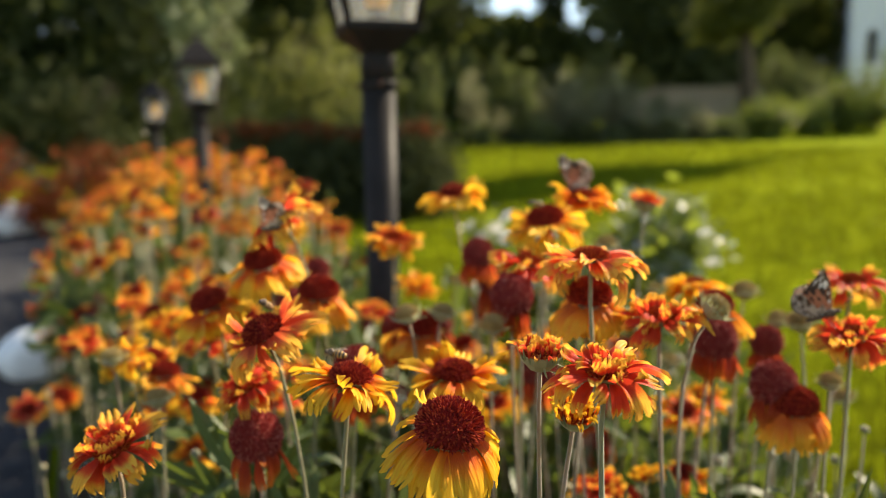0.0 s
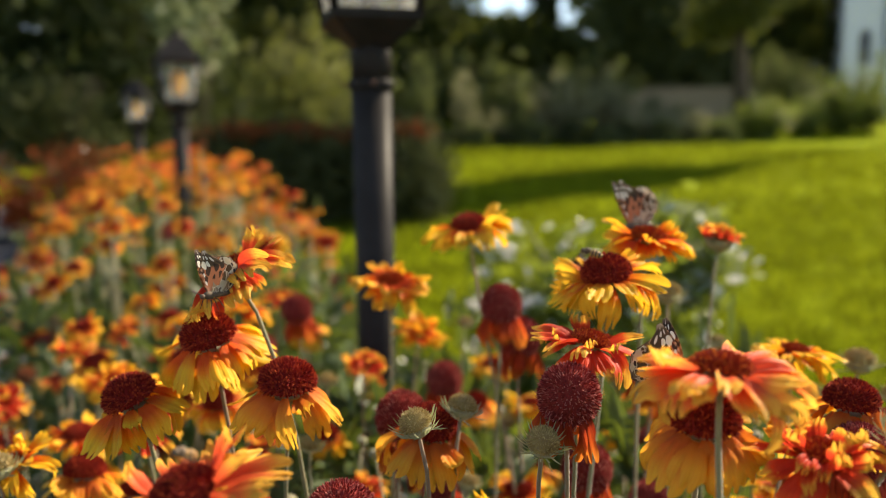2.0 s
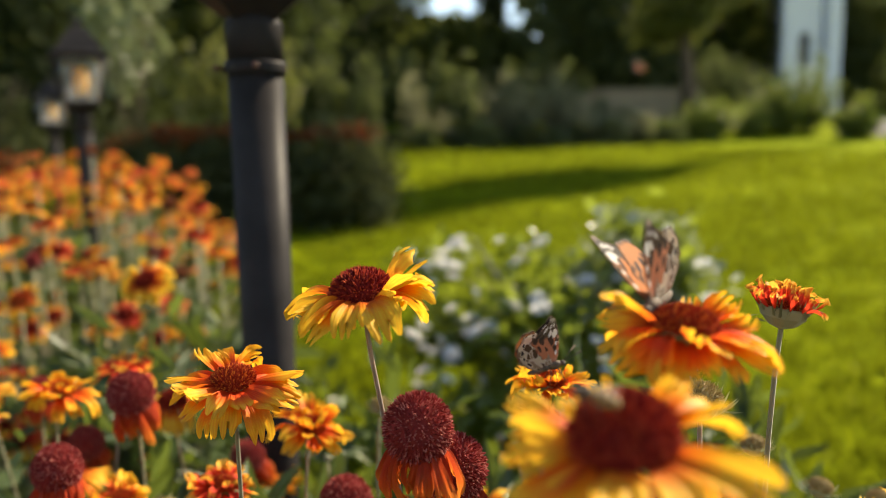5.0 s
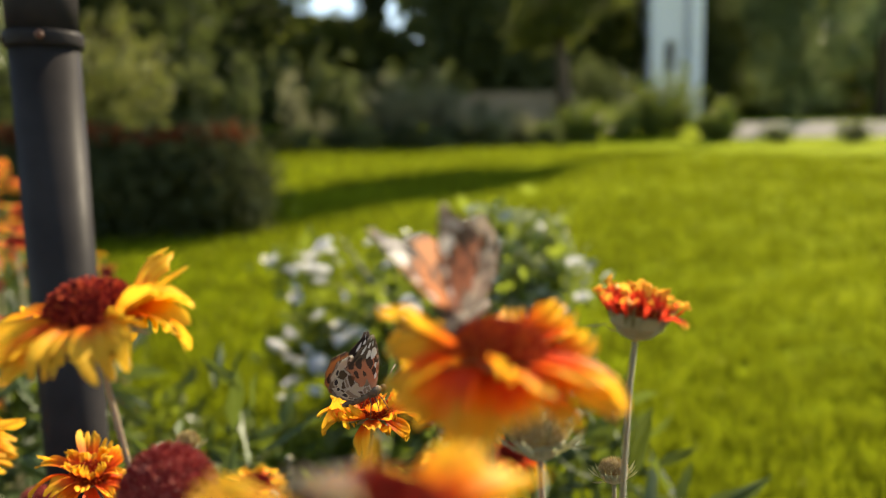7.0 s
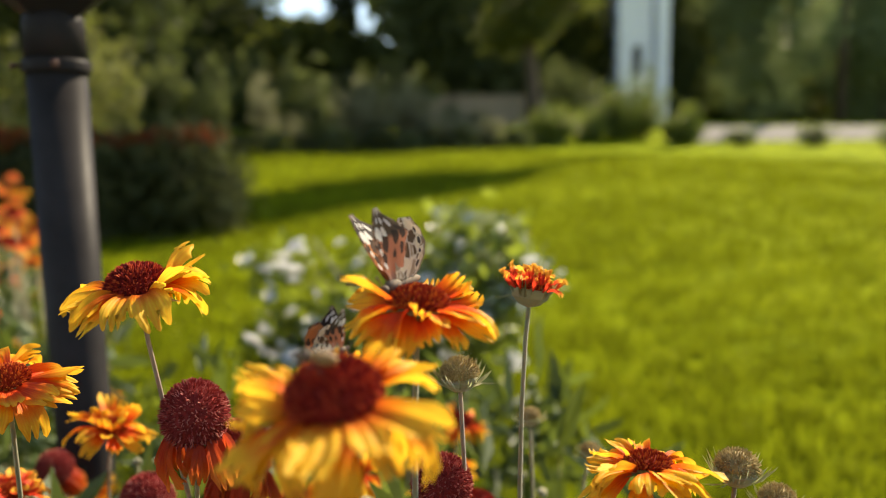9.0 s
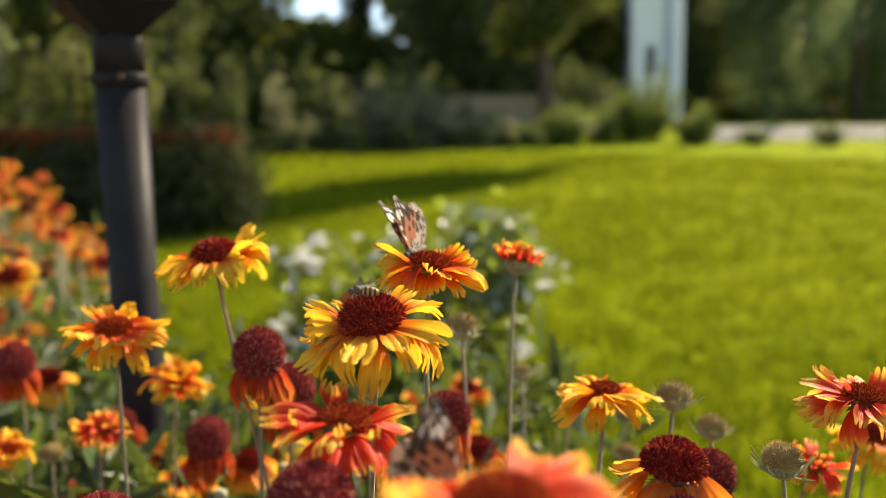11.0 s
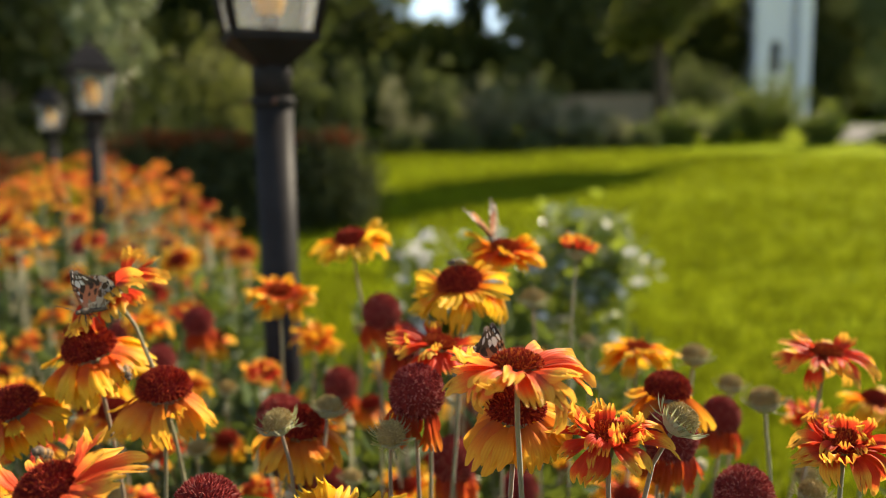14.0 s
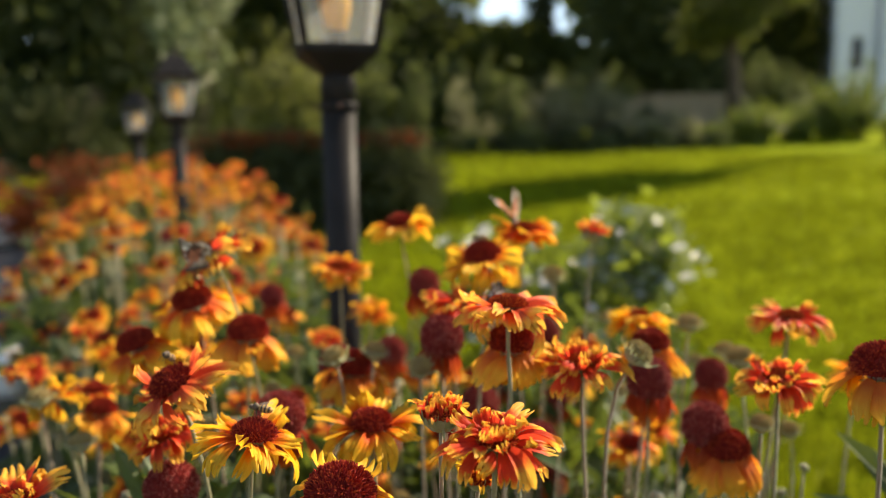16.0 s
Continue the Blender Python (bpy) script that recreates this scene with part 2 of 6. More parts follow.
M_PANE = pane_material()
m_, t_, N_, L_ = material("amber_bulb")
finish(t_, (0.80, 0.42, 0.02), rough=0.3, shine=0.35)
M_BULB = m_
m_, t_, N_, L_ = material("white_rose_petal")
finish(t_, (0.74, 0.73, 0.70), rough=0.6, shine=0.25)
M_ROSE = m_


def spots(t, vec, places):
    """1 inside any of the round marks (u, v, radius), else 0."""
    out = None
    for u, v, r in places:
        d = t.nodes.new("ShaderNodeVectorMath")
        d.operation = "DISTANCE"
        t.links.new(vec, d.inputs[0])
        d.inputs[1].default_value = (u, v, 0)
        k = calc(t, "LESS_THAN", d.outputs["Value"], r)
        out = k if out is None else calc(t, "MAXIMUM", out, k)
    return out


def wing_uv(t, N, L, wobble):
    """The wing's own chord and length, a little distorted, so that marks have ragged edges."""
    uv = N("ShaderNodeUVMap")
    nz = N("ShaderNodeTexNoise", Scale=9.0, Detail=3.0)
    L(uv.outputs[0], nz.inputs["Vector"])
    sh = N("ShaderNodeVectorMath")
    sh.operation = "MULTIPLY_ADD"
    L(nz.outputs["Color"], sh.inputs[0])
    sh.inputs[1].default_value = (wobble, wobble, 0)
    sh.inputs[2].default_value = (-wobble / 2, -wobble / 2, 0)
    ad = N("ShaderNodeVectorMath")
    L(uv.outputs[0], ad.inputs[0])
    L(sh.outputs[0], ad.inputs[1])
    sep = N("ShaderNodeSeparateXYZ")
    L(ad.outputs[0], sep.inputs[0])
    return ad.outputs[0], sep.outputs[0], sep.outputs[1]


BLACKS = ((0.18, 0.34, 0.08), (0.30, 0.52, 0.11), (0.62, 0.56, 0.10), (0.82, 0.40, 0.08), (0.55, 0.34, 0.05), (0.85, 0.62, 0.09), (0.08, 0.50, 0.07))
WHITES = ((0.16, 0.66, 0.10), (0.34, 0.67, 0.07), (0.22, 0.84, 0.055), (0.45, 0.82, 0.06), (0.68, 0.78, 0.06), (0.50, 0.94, 0.04), (0.14, 0.24, 0.06), (0.12, 0.43, 0.05))


def fore_wing_material(name, base, root_, tip, black, white, pale_tip):
    """Fore wing: tawny field with black bars, dark tip and white spots."""
    m, t, N, L = material(name)
    vec, u, v = wing_uv(t, N, L, 0.13)
    fine = noise_of(t, 38, 3, vec)
    r = ramp(t, [(0.0, root_), (0.16, base), (0.55, base), (0.63, tip), (0.90, tip), (0.97, pale_tip)], v)
    c = mixc(t, calc(t, "MULTIPLY", spots(t, vec, BLACKS), 0.92), r.outputs[0], black)
    c = mixc(t, calc(t, "MULTIPLY", spots(t, vec, WHITES), 0.95), c, white)
    rim = calc(t, "MAXIMUM", calc(t, "GREATER_THAN", u, 0.95), calc(t, "LESS_THAN", u, 0.06))
    check = calc(t, "GREATER_THAN", calc(t, "SINE", calc(t, "MULTIPLY", v, 48.0)), 0.1)
    c = mixc(t, calc(t, "MULTIPLY", rim, 0.6), c, mixc(t, check, black, root_))
    c = mixc(t, calc(t, "MULTIPLY", fine, 0.35), c, black)
    finish(t, c, rough=0.7, shine=0.30, spec=0.15)
    return m


def hind_wing_material(name, ground, brown, cream, vein):
    """Hind wing beneath: marbled cells parted by pale veins, with a row of eye spots."""
    m, t, N, L = material(name)
    vec, u, v = wing_uv(t, N, L, 0.10)
    vor = N("ShaderNodeTexVoronoi", Scale=5.2)
    L(vec, vor.inputs["Vector"])
    cell = N("ShaderNodeSeparateColor")
    L(vor.outputs["Color"], cell.inputs[0])
    r = ramp(t, [(0.0, brown), (0.34, brown), (0.40, ground), (0.66, ground), (0.72, cream), (1.0, cream)], cell.outputs[0])
    edge = N("ShaderNodeTexVoronoi", Scale=5.2)
    edge.feature = "DISTANCE_TO_EDGE"
    L(vec, edge.inputs["Vector"])
    c = mixc(t, calc(t, "MULTIPLY", calc(t, "LESS_THAN", edge.outputs["Distance"], 0.055), 0.85), r.outputs[0], vein)
    c = mixc(t, calc(t, "MULTIPLY", noise_of(t, 30, 4, vec), 0.30), c, brown)
    eyes = ((0.80, 0.22, 0.055), (0.80, 0.42, 0.045), (0.79, 0.60, 0.055), (0.76, 0.78, 0.06))
    c = mixc(t, calc(t, "MULTIPLY", spots(t, vec, [(a, b, q * 1.5) for a, b, q in eyes]), 0.8), c, cream)
    c = mixc(t, spots(t, vec, eyes), c, (0.07, 0.06, 0.06))
    c = mixc(t, calc(t, "MULTIPLY", calc(t, "GREATER_THAN", u, 0.94), 0.8), c, brown)
    finish(t, c, rough=0.7, shine=0.58, spec=0.15)
    return m


M_WING = fore_wing_material("painted_wing", (0.66, 0.22, 0.06), (0.20, 0.11, 0.06), (0.030, 0.020, 0.016), (0.025, 0.018, 0.015), (0.88, 0.85, 0.80), (0.16, 0.11, 0.08))
M_FORE_UNDER = fore_wing_material("pale_fore_wing", (0.62, 0.23, 0.12), (0.50, 0.32, 0.23), (0.12, 0.085, 0.055), (0.05, 0.035, 0.028), (0.90, 0.87, 0.79), (0.48, 0.40, 0.31))
M_HIND_TOP = fore_wing_material("tawny_hind_wing", (0.62, 0.22, 0.07), (0.24, 0.14, 0.08), (0.55, 0.20, 0.06), (0.035, 0.025, 0.02), (0.55, 0.20, 0.06), (0.10, 0.06, 0.04))
M_WING_UNDER = hind_wing_material("mottled_wing", (0.42, 0.335, 0.25), (0.14, 0.092, 0.055), (0.80, 0.74, 0.58), (0.84, 0.79, 0.68))
m_, t_, N_, L_ = material("insect_body")
finish(t_, ramp(t_, [(0.3, (0.045, 0.030, 0.020)), (0.7, (0.14, 0.092, 0.055))], noise_of(t_, 400, 3)).outputs[0], rough=0.8)
M_BODY = m_
m_, t_, N_, L_ = material("bee_stripes")
tc_ = N_("ShaderNodeTexCoord")
wv_ = N_("ShaderNodeTexWave", Scale=130.0, Distortion=0.6)
L_(tc_.outputs["Object"], wv_.inputs["Vector"])
finish(t_, ramp(t_, [(0.45, (0.03, 0.02, 0.012)), (0.6, (0.36, 0.19, 0.05))], wv_.outputs[1]).outputs[0], rough=0.7)
M_BEE = m_
m_, t_, N_, L_ = material("insect_wing")
p_ = N_("ShaderNodeBsdfPrincipled", Base_Color=(0.40, 0.34, 0.26, 1), Roughness=0.25)
c_ = N_("ShaderNodeBsdfTransparent")
x_ = N_("ShaderNodeMixShader", Fac=0.72)
o_ = N_("ShaderNodeOutputMaterial")
L_(p_.outputs[0], x_.inputs[1])
L_(c_.outputs[0], x_.inputs[2])
L_(x_.outputs[0], o_.inputs[0])
M_FLYWING = m_
m_, t_, N_, L_ = material("pale_fluff")
finish(t_, (0.80, 0.77, 0.68), rough=0.8, shine=0.4)
M_FLUFF = m_


# ---- building helpers ----
def mesh_of(name, bm, mat_, smooth=True):
    me = bpy.data.meshes.new(name)
    bm.to_mesh(me)
    bm.free()
    for p in me.polygons:
        p.use_smooth = smooth
    me.materials.append(mat_)
    return me


def raw_mesh(name, verts, faces, mat_, smooth=False):
    me = bpy.data.meshes.new(name)
    me.from_pydata(verts, [], faces)
    me.materials.append(mat_)
    if smooth:
        for p in me.polygons:
            p.use_smooth = True
    return me


def put(name, me, parent, m=None, label=""):
    """A part that shares a mesh."""
    ob = new(name, me)
    ob.parent = parent
    if m is not None:
        ob.matrix_basis = m
    if label:
        tagged(ob, label)
    return ob


def part(name, bm, mat_, parent, label="", m=None, smooth=True):
    return put(name, mesh_of(name, bm, mat_, smooth), parent, m, label)


def root(name, x, y, z, label, category, group="", kind=""):
    ob = new(name)
    ob.empty_display_size = 0.05
    ob.location = (x, y, z)
    return tagged(ob, label, category, group, kind)


def lathe(bm, rings, sides=20, centre=(0, 0, 0), turn=0.0):
    """A turned form from (radius, height) rings."""
    loops = []
    cx, cy, cz = centre
    for r, h in rings:
        loops.append([bm.verts.new((cx + r * math.cos(turn + 2 * math.pi * k / sides), cy + r * math.sin(turn + 2 * math.pi * k / sides), cz + h)) for k in range(sides)])
    for a, b in zip(loops, loops[1:]):
        for k in range(sides):
            bm.faces.new((a[k], a[(k + 1) % sides], b[(k + 1) % sides], b[k]))
    bm.faces.new(list(reversed(loops[0])))
    bm.faces.new(loops[-1])
    return loops


def tube(bm, pts, radii, sides=6):
    loops = []
    for i, p in enumerate(pts):
        d = (pts[min(i + 1, len(pts) - 1)] - pts[max(i - 1, 0)]).normalized()
        a = d.cross(Vector((0.31, 0.95, 0.05))).normalized()
        b = d.cross(a)
        loops.append([bm.verts.new(p + radii[i] * (math.cos(2 * math.pi * k / sides) * a + math.sin(2 * math.pi * k / sides) * b)) for k in range(sides)])
    for a, b in zip(loops, loops[1:]):
        for k in range(sides):
            bm.faces.new((a[k], a[(k + 1) % sides], b[(k + 1) % sides], b[k]))
    bm.faces.new(list(reversed(loops[0])))
    bm.faces.new(loops[-1])


def box(bm, x0, y0, z0, x1, y1, z1, bevel=0.0):
    made = bmesh.ops.create_cube(bm, size=1.0, matrix=Matrix.Translation(((x0 + x1) / 2, (y0 + y1) / 2, (z0 + z1) / 2)) @ Matrix.Diagonal((x1 - x0, y1 - y0, z1 - z0, 1)))
    if bevel:
        edges = {e for v in made["verts"] for e in v.link_edges}
        bmesh.ops.bevel(bm, geom=list(edges), offset=bevel, segments=2, affect="EDGES")


def smooth_step(a, b, x):
    x = min(max((x - a) / (b - a), 0.0), 1.0)
    return x * x * (3 - 2 * x)


RISE = ((-80, 0.0), (3.2, 0.0), (5.0, 0.05), (8.0, 0.28), (15.0, 0.86), (17.0, 1.0), (19.2, 1.47), (24.0, 1.75), (40.0, 2.3), (900.0, 6.0))


def ground_z(x, y):
    """Height of the garden: level at the bed, then a gentle bank up to the far shrubs."""
    for (a, za), (b, zb) in zip(RISE, RISE[1:]):
        if y <= b:
            return za + (zb - za) * (y - a) / (b - a)
    return RISE[-1][1]


def bed_left(y):
    return -0.14 - 0.49 * y


# ---- ground ----
def make_ground():
    bm = bmesh.new()
    xs = [-400, -120, -50, -25] + [-15 + 0.75 * k for k in range(55)] + [35, 50, 120, 400]
    ys = [-60, -20, -8] + [-3 + 0.75 * k for k in range(48)] + [40, 60, 120, 400, 900]
    grid = [[bm.verts.new((x, y, ground_z(x, y) + (0.02 * noise.noise(Vector((x * 0.6, y * 0.6, 0))) if 3 < y < 40 else 0))) for x in xs] for y in ys]
    for a, b in zip(grid, grid[1:]):
        for k in range(len(xs) - 1):
            bm.faces.new((a[k], a[k + 1], b[k + 1], b[k]))
    tagged(new("ground", mesh_of("ground", bm, M_LAWN)), "sunlit green lawn rising gently towards the shrubs", "lawn", kind="structure")


def sheet(name, outline, lift, mat_, label, category, thick=0.05):
    """A laid surface with an edge, following the ground."""
    bm = bmesh.new()
    top = [bm.verts.new((x, y, ground_z(x, y) + lift)) for x, y in outline]
    low = [bm.verts.new((x, y, ground_z(x, y) + lift - thick)) for x, y in outline]
    bm.faces.new(top)
    n = len(top)
    for k in range(n):
        bm.faces.new((low[k], low[(k + 1) % n], top[(k + 1) % n], top[k]))
    bmesh.ops.triangulate(bm, faces=[f for f in bm.faces if len(f.verts) > 4])
    bmesh.ops.recalc_face_normals(bm, faces=bm.faces)
    return tagged(new(name, mesh_of(name, bm, mat_, False)), label, category, kind="structure")


make_ground()
edge_y = [-16 + 0.5 * k for k in range(47)]
road_y = [y for y in edge_y if y >= -0.4]
sheet("road", [(bed_left(max(y, 0)) - 0.02, y) for y in edge_y] + [(bed_left(max(y, -3)) - 3.6, y) for y in reversed(edge_y)], 0.012, M_ASPHALT, "dark grey asphalt garden drive beside the flower bed", "drive")
sheet("bed_soil", [(bed_left(max(y, 0)) + 0.01, y) for y in road_y if y < 6.6] + [(-2.0, 6.3), (-1.2, 4.6), (-0.6, 3.0), (-0.15, 2.0), (0.25, 1.45), (0.45, 1.2), (0.55, 0.8), (0.55, 0.1), (0.42, -0.3), (0.2, -0.5)], 0.016, M_SOIL, "dark soil of the flower bed", "soil")
sheet("paving", [(9.9, 17.1), (14, 17.1), (20, 17.1), (28, 17.1), (28, 19.1), (20, 19.1), (14, 19.1), (11.0, 19.1)], 0.03, M_PAVING, "pale stone paved path behind the lawn", "path")


# ---- foliage ----
def leaf_cloud(name, clumps, count, size, mat_, parent, seed, stretch=1.7, droop=0.0, label=""):
    """Many single leaves on and in uneven clumps (x, y, z, rx, ry, rz)."""
    rng = np.random.RandomState(seed)
    vol = np.array([c[3] * c[4] + c[4] * c[5] + c[3] * c[5] for c in clumps])
    pick = rng.choice(len(clumps), count, p=vol / vol.sum())
    c = np.array(clumps)[pick]
    d = rng.normal(size=(count, 3))
    d /= np.linalg.norm(d, axis=1)[:, None]
    rad = 1 - 0.55 * rng.rand(count) ** 2
    bump = 1 + 0.22 * np.sin(d[:, 0] * 5 + pick) * np.cos(d[:, 1] * 4 + 2 * pick) + 0.23 * rng.normal(size=count)
    pos = c[:, :3] + d * c[:, 3:] * (rad * bump)[:, None]
    ax = rng.normal(size=(count, 3)) + 0.6 * d
    ax[:, 2] -= droop
    ax /= np.linalg.norm(ax, axis=1)[:, None]
    side = np.cross(ax, rng.normal(size=(count, 3)))
    side /= np.linalg.norm(side, axis=1)[:, None] + 1e-9
    up = np.cross(side, ax)
    s = size * (0.6 + 0.8 * rng.rand(count))[:, None]
    v = np.empty((count, 6, 3))
    v[:, 0] = pos
    v[:, 1] = pos + ax * s * 0.35 + side * s * 0.5 / stretch - up * s * 0.06
    v[:, 2] = pos + ax * s * 0.75 + side * s * 0.34 / stretch - up * s * 0.03
    v[:, 3] = pos + ax * s - up * s * 0.12
    v[:, 4] = pos + ax * s * 0.75 - side * s * 0.34 / stretch - up * s * 0.03
    v[:, 5] = pos + ax * s * 0.35 - side * s * 0.5 / stretch - up * s * 0.06
    base = np.arange(count)[:, None] * 6
    f = np.concatenate([base + np.array([[0, 1, 2, 3]]), base + np.array([[0, 3, 4, 5]])])
    me = bpy.data.meshes.new(name)
    me.from_pydata(v.reshape(-1, 3).tolist(), [], f.tolist())
    me.materials.append(mat_)
    return put(name, me, parent, None, label)


def clumps_for(rng, w, d, h, z0, n, squash=0.8, low=False):
    """Uneven clumps filling a rounded crown w x d x h above z0."""
    out = []
    for k in range(n):
        a, r = rng.uniform(0, 2 * math.pi), math.sqrt(rng.random()) * 0.78
        u = rng.random()
        taper = math.cos(math.pi / 2 * u * 0.86) ** 0.6 if low else math.sin(math.pi * (0.18 + 0.72 * u)) ** 0.7
        s = rng.uniform(0.24, 0.40)
        out.append((math.cos(a) * r * w / 2 * taper, math.sin(a) * r * d / 2 * taper, z0 + h * ((0.02 if low else 0.10) + 0.80 * u), s * w / 2 * 1.1, s * d / 2 * 1.1, s * h / 2 * squash * 1.2))
    return out


def shoots_for(rng, w, d, h, n):
    """Small clumps strung along shoots that fan out of the base: a loose feathery outline."""
    out = []
    for k in range(n):
        a = rng.uniform(0, 2 * math.pi)
        r = math.sqrt(rng.random())
        reach = h * rng.uniform(0.72, 1.10) * (1 - 0.45 * r * r)
        tip = Vector((math.cos(a) * r * w * 0.52, math.sin(a) * r * d * 0.52, reach))
        for i in range(5):
            u = 0.22 + 0.78 * i / 4
            fat = 0.055 * (w + d) * 0.5 * (1.25 - 0.75 * u) + 0.02
            out.append((tip.x * u ** 0.7, tip.y * u ** 0.7, tip.z * u - 0.06 * h * r * u * u, fat, fat, fat * 1.5))
    return out


def shrub(name, x, y, w, d, h, mat_, label, seed, leaves=2200, size=0.07, n=14, group="", droop=0.0, stretch=1.7, lift=0.0, loose=True):
    rng = random.Random(seed)
    z = ground_z(x, y)
    r = root(name, x, y, z, label, "shrub", group)
    bm = bmesh.new()
    for k in range(5):
        a = rng.uniform(0, 6.28)
        top = Vector((math.cos(a) * w * 0.28, math.sin(a) * d * 0.28, h * 0.75))
        tube(bm, [Vector((0.02 * math.cos(a), 0.02 * math.sin(a), -0.05)), top * 0.5 + Vector((0, 0, 0.1 * h)), top], [0.022, 0.016, 0.006], 5)
    part("branch_frame", bm, M_BARK, r)
    loose = loose and lift == 0 and mat_ in (M_BRIGHT, M_GREY, M_OLIVE, M_SUNNY, M_TREE, M_CONIFER)
    leaf_cloud("foliage", shoots_for(rng, w, d, h, 34) if loose else clumps_for(rng, w, d, h, lift, n, low=lift == 0), leaves, size, mat_, r, seed, stretch, droop)
    return r


def tree(name, x, y, height, crown_w, crown_z, mat_, label, seed, leaves=7000, size=0.16, n=26, trunk=0.16, droop=0.0, crown_d=None):
    rng = random.Random(seed)
    z = ground_z(x, y)
    r = root(name, x, y, z, label, "tree")
    crown_d = crown_d or crown_w
    cl = clumps_for(rng, crown_w, crown_d, height - crown_z, crown_z, n)
    bm = bmesh.new()
    fork = crown_z + 0.25 * (height - crown_z)
    tube(bm, [Vector((0, 0, -0.1)), Vector((0.03, 0.02, fork * 0.3)), Vector((-0.04, 0.05, fork * 0.7)), Vector((0.02, 0, fork)), Vector((0.05, 0.03, height * 0.82))], [trunk * 1.35, trunk, trunk * 0.86, trunk * 0.72, trunk * 0.15], 10)
    part("trunk", bm, M_BARK, r)
    bm = bmesh.new()
    for c in cl[:: max(1, n // 12)]:
        start = Vector((0, 0, fork * rng.uniform(0.8, 1.15)))
        end = Vector(c[:3])
        tube(bm, [start, start.lerp(end, 0.5) + Vector((0, 0, 0.12 * height * rng.uniform(-0.3, 0.6))), end], [trunk * 0.42, trunk * 0.26, trunk * 0.06], 6)
    part("limb_frame", bm, M_BARK, r)
    leaf_cloud("crown", cl, leaves, size, mat_, r, seed, 1.6, droop)
    return r


def conifer(x, y, height, width, label, seed, leaves=9000, size=0.17):
    rng = random.Random(seed)
    r = root("conifer_tree", x, y, ground_z(x, y), label, "tree")
    bm = bmesh.new()
    tube(bm, [Vector((0, 0, -0.1)), Vector((0.02, 0, height * 0.5)), Vector((0, 0.02, height * 0.97))], [0.2, 0.13, 0.02], 9)
    part("trunk", bm, M_BARK, r)
    cl = []
    for k in range(46):
        u = (k + rng.random()) / 46
        rad = width / 2 * (1 - u) ** 0.8 + 0.12
        a = k * 2.4 + rng.uniform(-0.4, 0.4)
        cl.append((math.cos(a) * rad * 0.62, math.sin(a) * rad * 0.62, 0.15 + u * height * 0.95, rad * 0.5, rad * 0.5, 0.30 + 0.25 * rad))
    leaf_cloud("crown", cl, leaves, size, M_CONIFER, r, seed, 3.2, 0.5)
    return r


# far line of trees, with the gap of sky between them
conifer(-8.6, 13.0, 9.5, 4.8, "tall dark conifer in shade behind the drive", 11, 11000, 0.24)
conifer(-6.0, 15.0, 10.0, 4.4, "tall dark conifer in shade behind the shrubs", 12, 11000, 0.24)
conifer(-11.5, 17.0, 11.0, 5.4, "tall dark conifer at the garden edge", 13, 11000, 0.26)
conifer(15.9, 27.5, 9.0, 2.8, "dark conifer beside the white house", 14, 9000, 0.28)
tree("deciduous_tree", -3.4, 20.0, 10.5, 6.4, 0.6, M_CONIFER, "dark leafy tree behind the olive shrubs", 21, 14000, 0.26)
tree("deciduous_tree", -8.0, 25.0, 12.0, 7.5, 0.6, M_TREE, "dark leafy tree behind the conifers", 22, 12000, 0.30)
tree("deciduous_tree", -1.6, 26.0, 10.5, 5.6, 0.4, M_CONIFER, "dark leafy tree beside the gap of sky", 23, 14000, 0.27)
tree("deciduous_tree", 3.2, 31.0, 3.9, 6.6, 0.1, M_TREE, "lower leafy tree under the gap of sky", 24, 11000, 0.30)
tree("deciduous_tree", 8.9, 29.0, 12.0, 6.4, 0.4, M_OLIVE, "tall dark leafy tree behind the wall", 25, 14000, 0.29)
tree("shade_tree", 7.2, 19.3, 4.8, 3.4, 2.1, M_TREE, "broad shade tree with a dark trunk behind the lawn", 26, 5200, 0.17, n=22, trunk=0.17, crown_d=2.6)
tree("deciduous_tree", 7.0, 25.2, 7.8, 5.6, 0.9, M_OLIVE, "spreading leafy tree behind the stone wall", 36, 15000, 0.24, n=34)
tree("deciduous_tree", 11.2, 27.2, 8.2, 4.4, 0.9, M_TREE, "leafy tree between the wall and the white house", 37, 11000, 0.24, n=28)
tree("slender_tree", 3.72, 30.0, 8.5, 1.3, 1.0, M_CONIFER, "slender dark tree standing in the gap of sky", 38, 3000, 0.22, n=16, trunk=0.1)
# Pine with its crown above the view, added to throw the lawn's shadow band.
tree("shadow_pine", 21.4, 24.6, 21.5, 1.9, 15.5, M_CONIFER, "unseen tall pine added to cast a band of shadow on the lawn", 39, 9000, 0.22, n=20, trunk=0.15)
tree("deciduous_tree", 19.5, 33.0, 8.0, 8.0, 0.4, M_TREE, "dark leafy tree behind the white house", 27, 11000, 0.30)
tree("deciduous_tree", 29.0, 30.0, 8.0, 8.5, 0.4, M_TREE, "dark leafy tree beyond the paved path", 28, 11000, 0.30)
tree("deciduous_tree", -16.0, 20.0, 11.0, 8.0, 0.4, M_TREE, "dark leafy tree far beyond the drive", 29, 9000, 0.30)
tree("deciduous_tree", 35.0, 23.0, 8.0, 9.0, 0.4, M_TREE, "dark leafy tree at the far garden edge", 30, 9000, 0.32)
tree("deciduous_tree", 13.0, 36.0, 13.0, 8.0, 0.6, M_TREE, "tall leafy tree behind the roof", 31, 10000, 0.32)
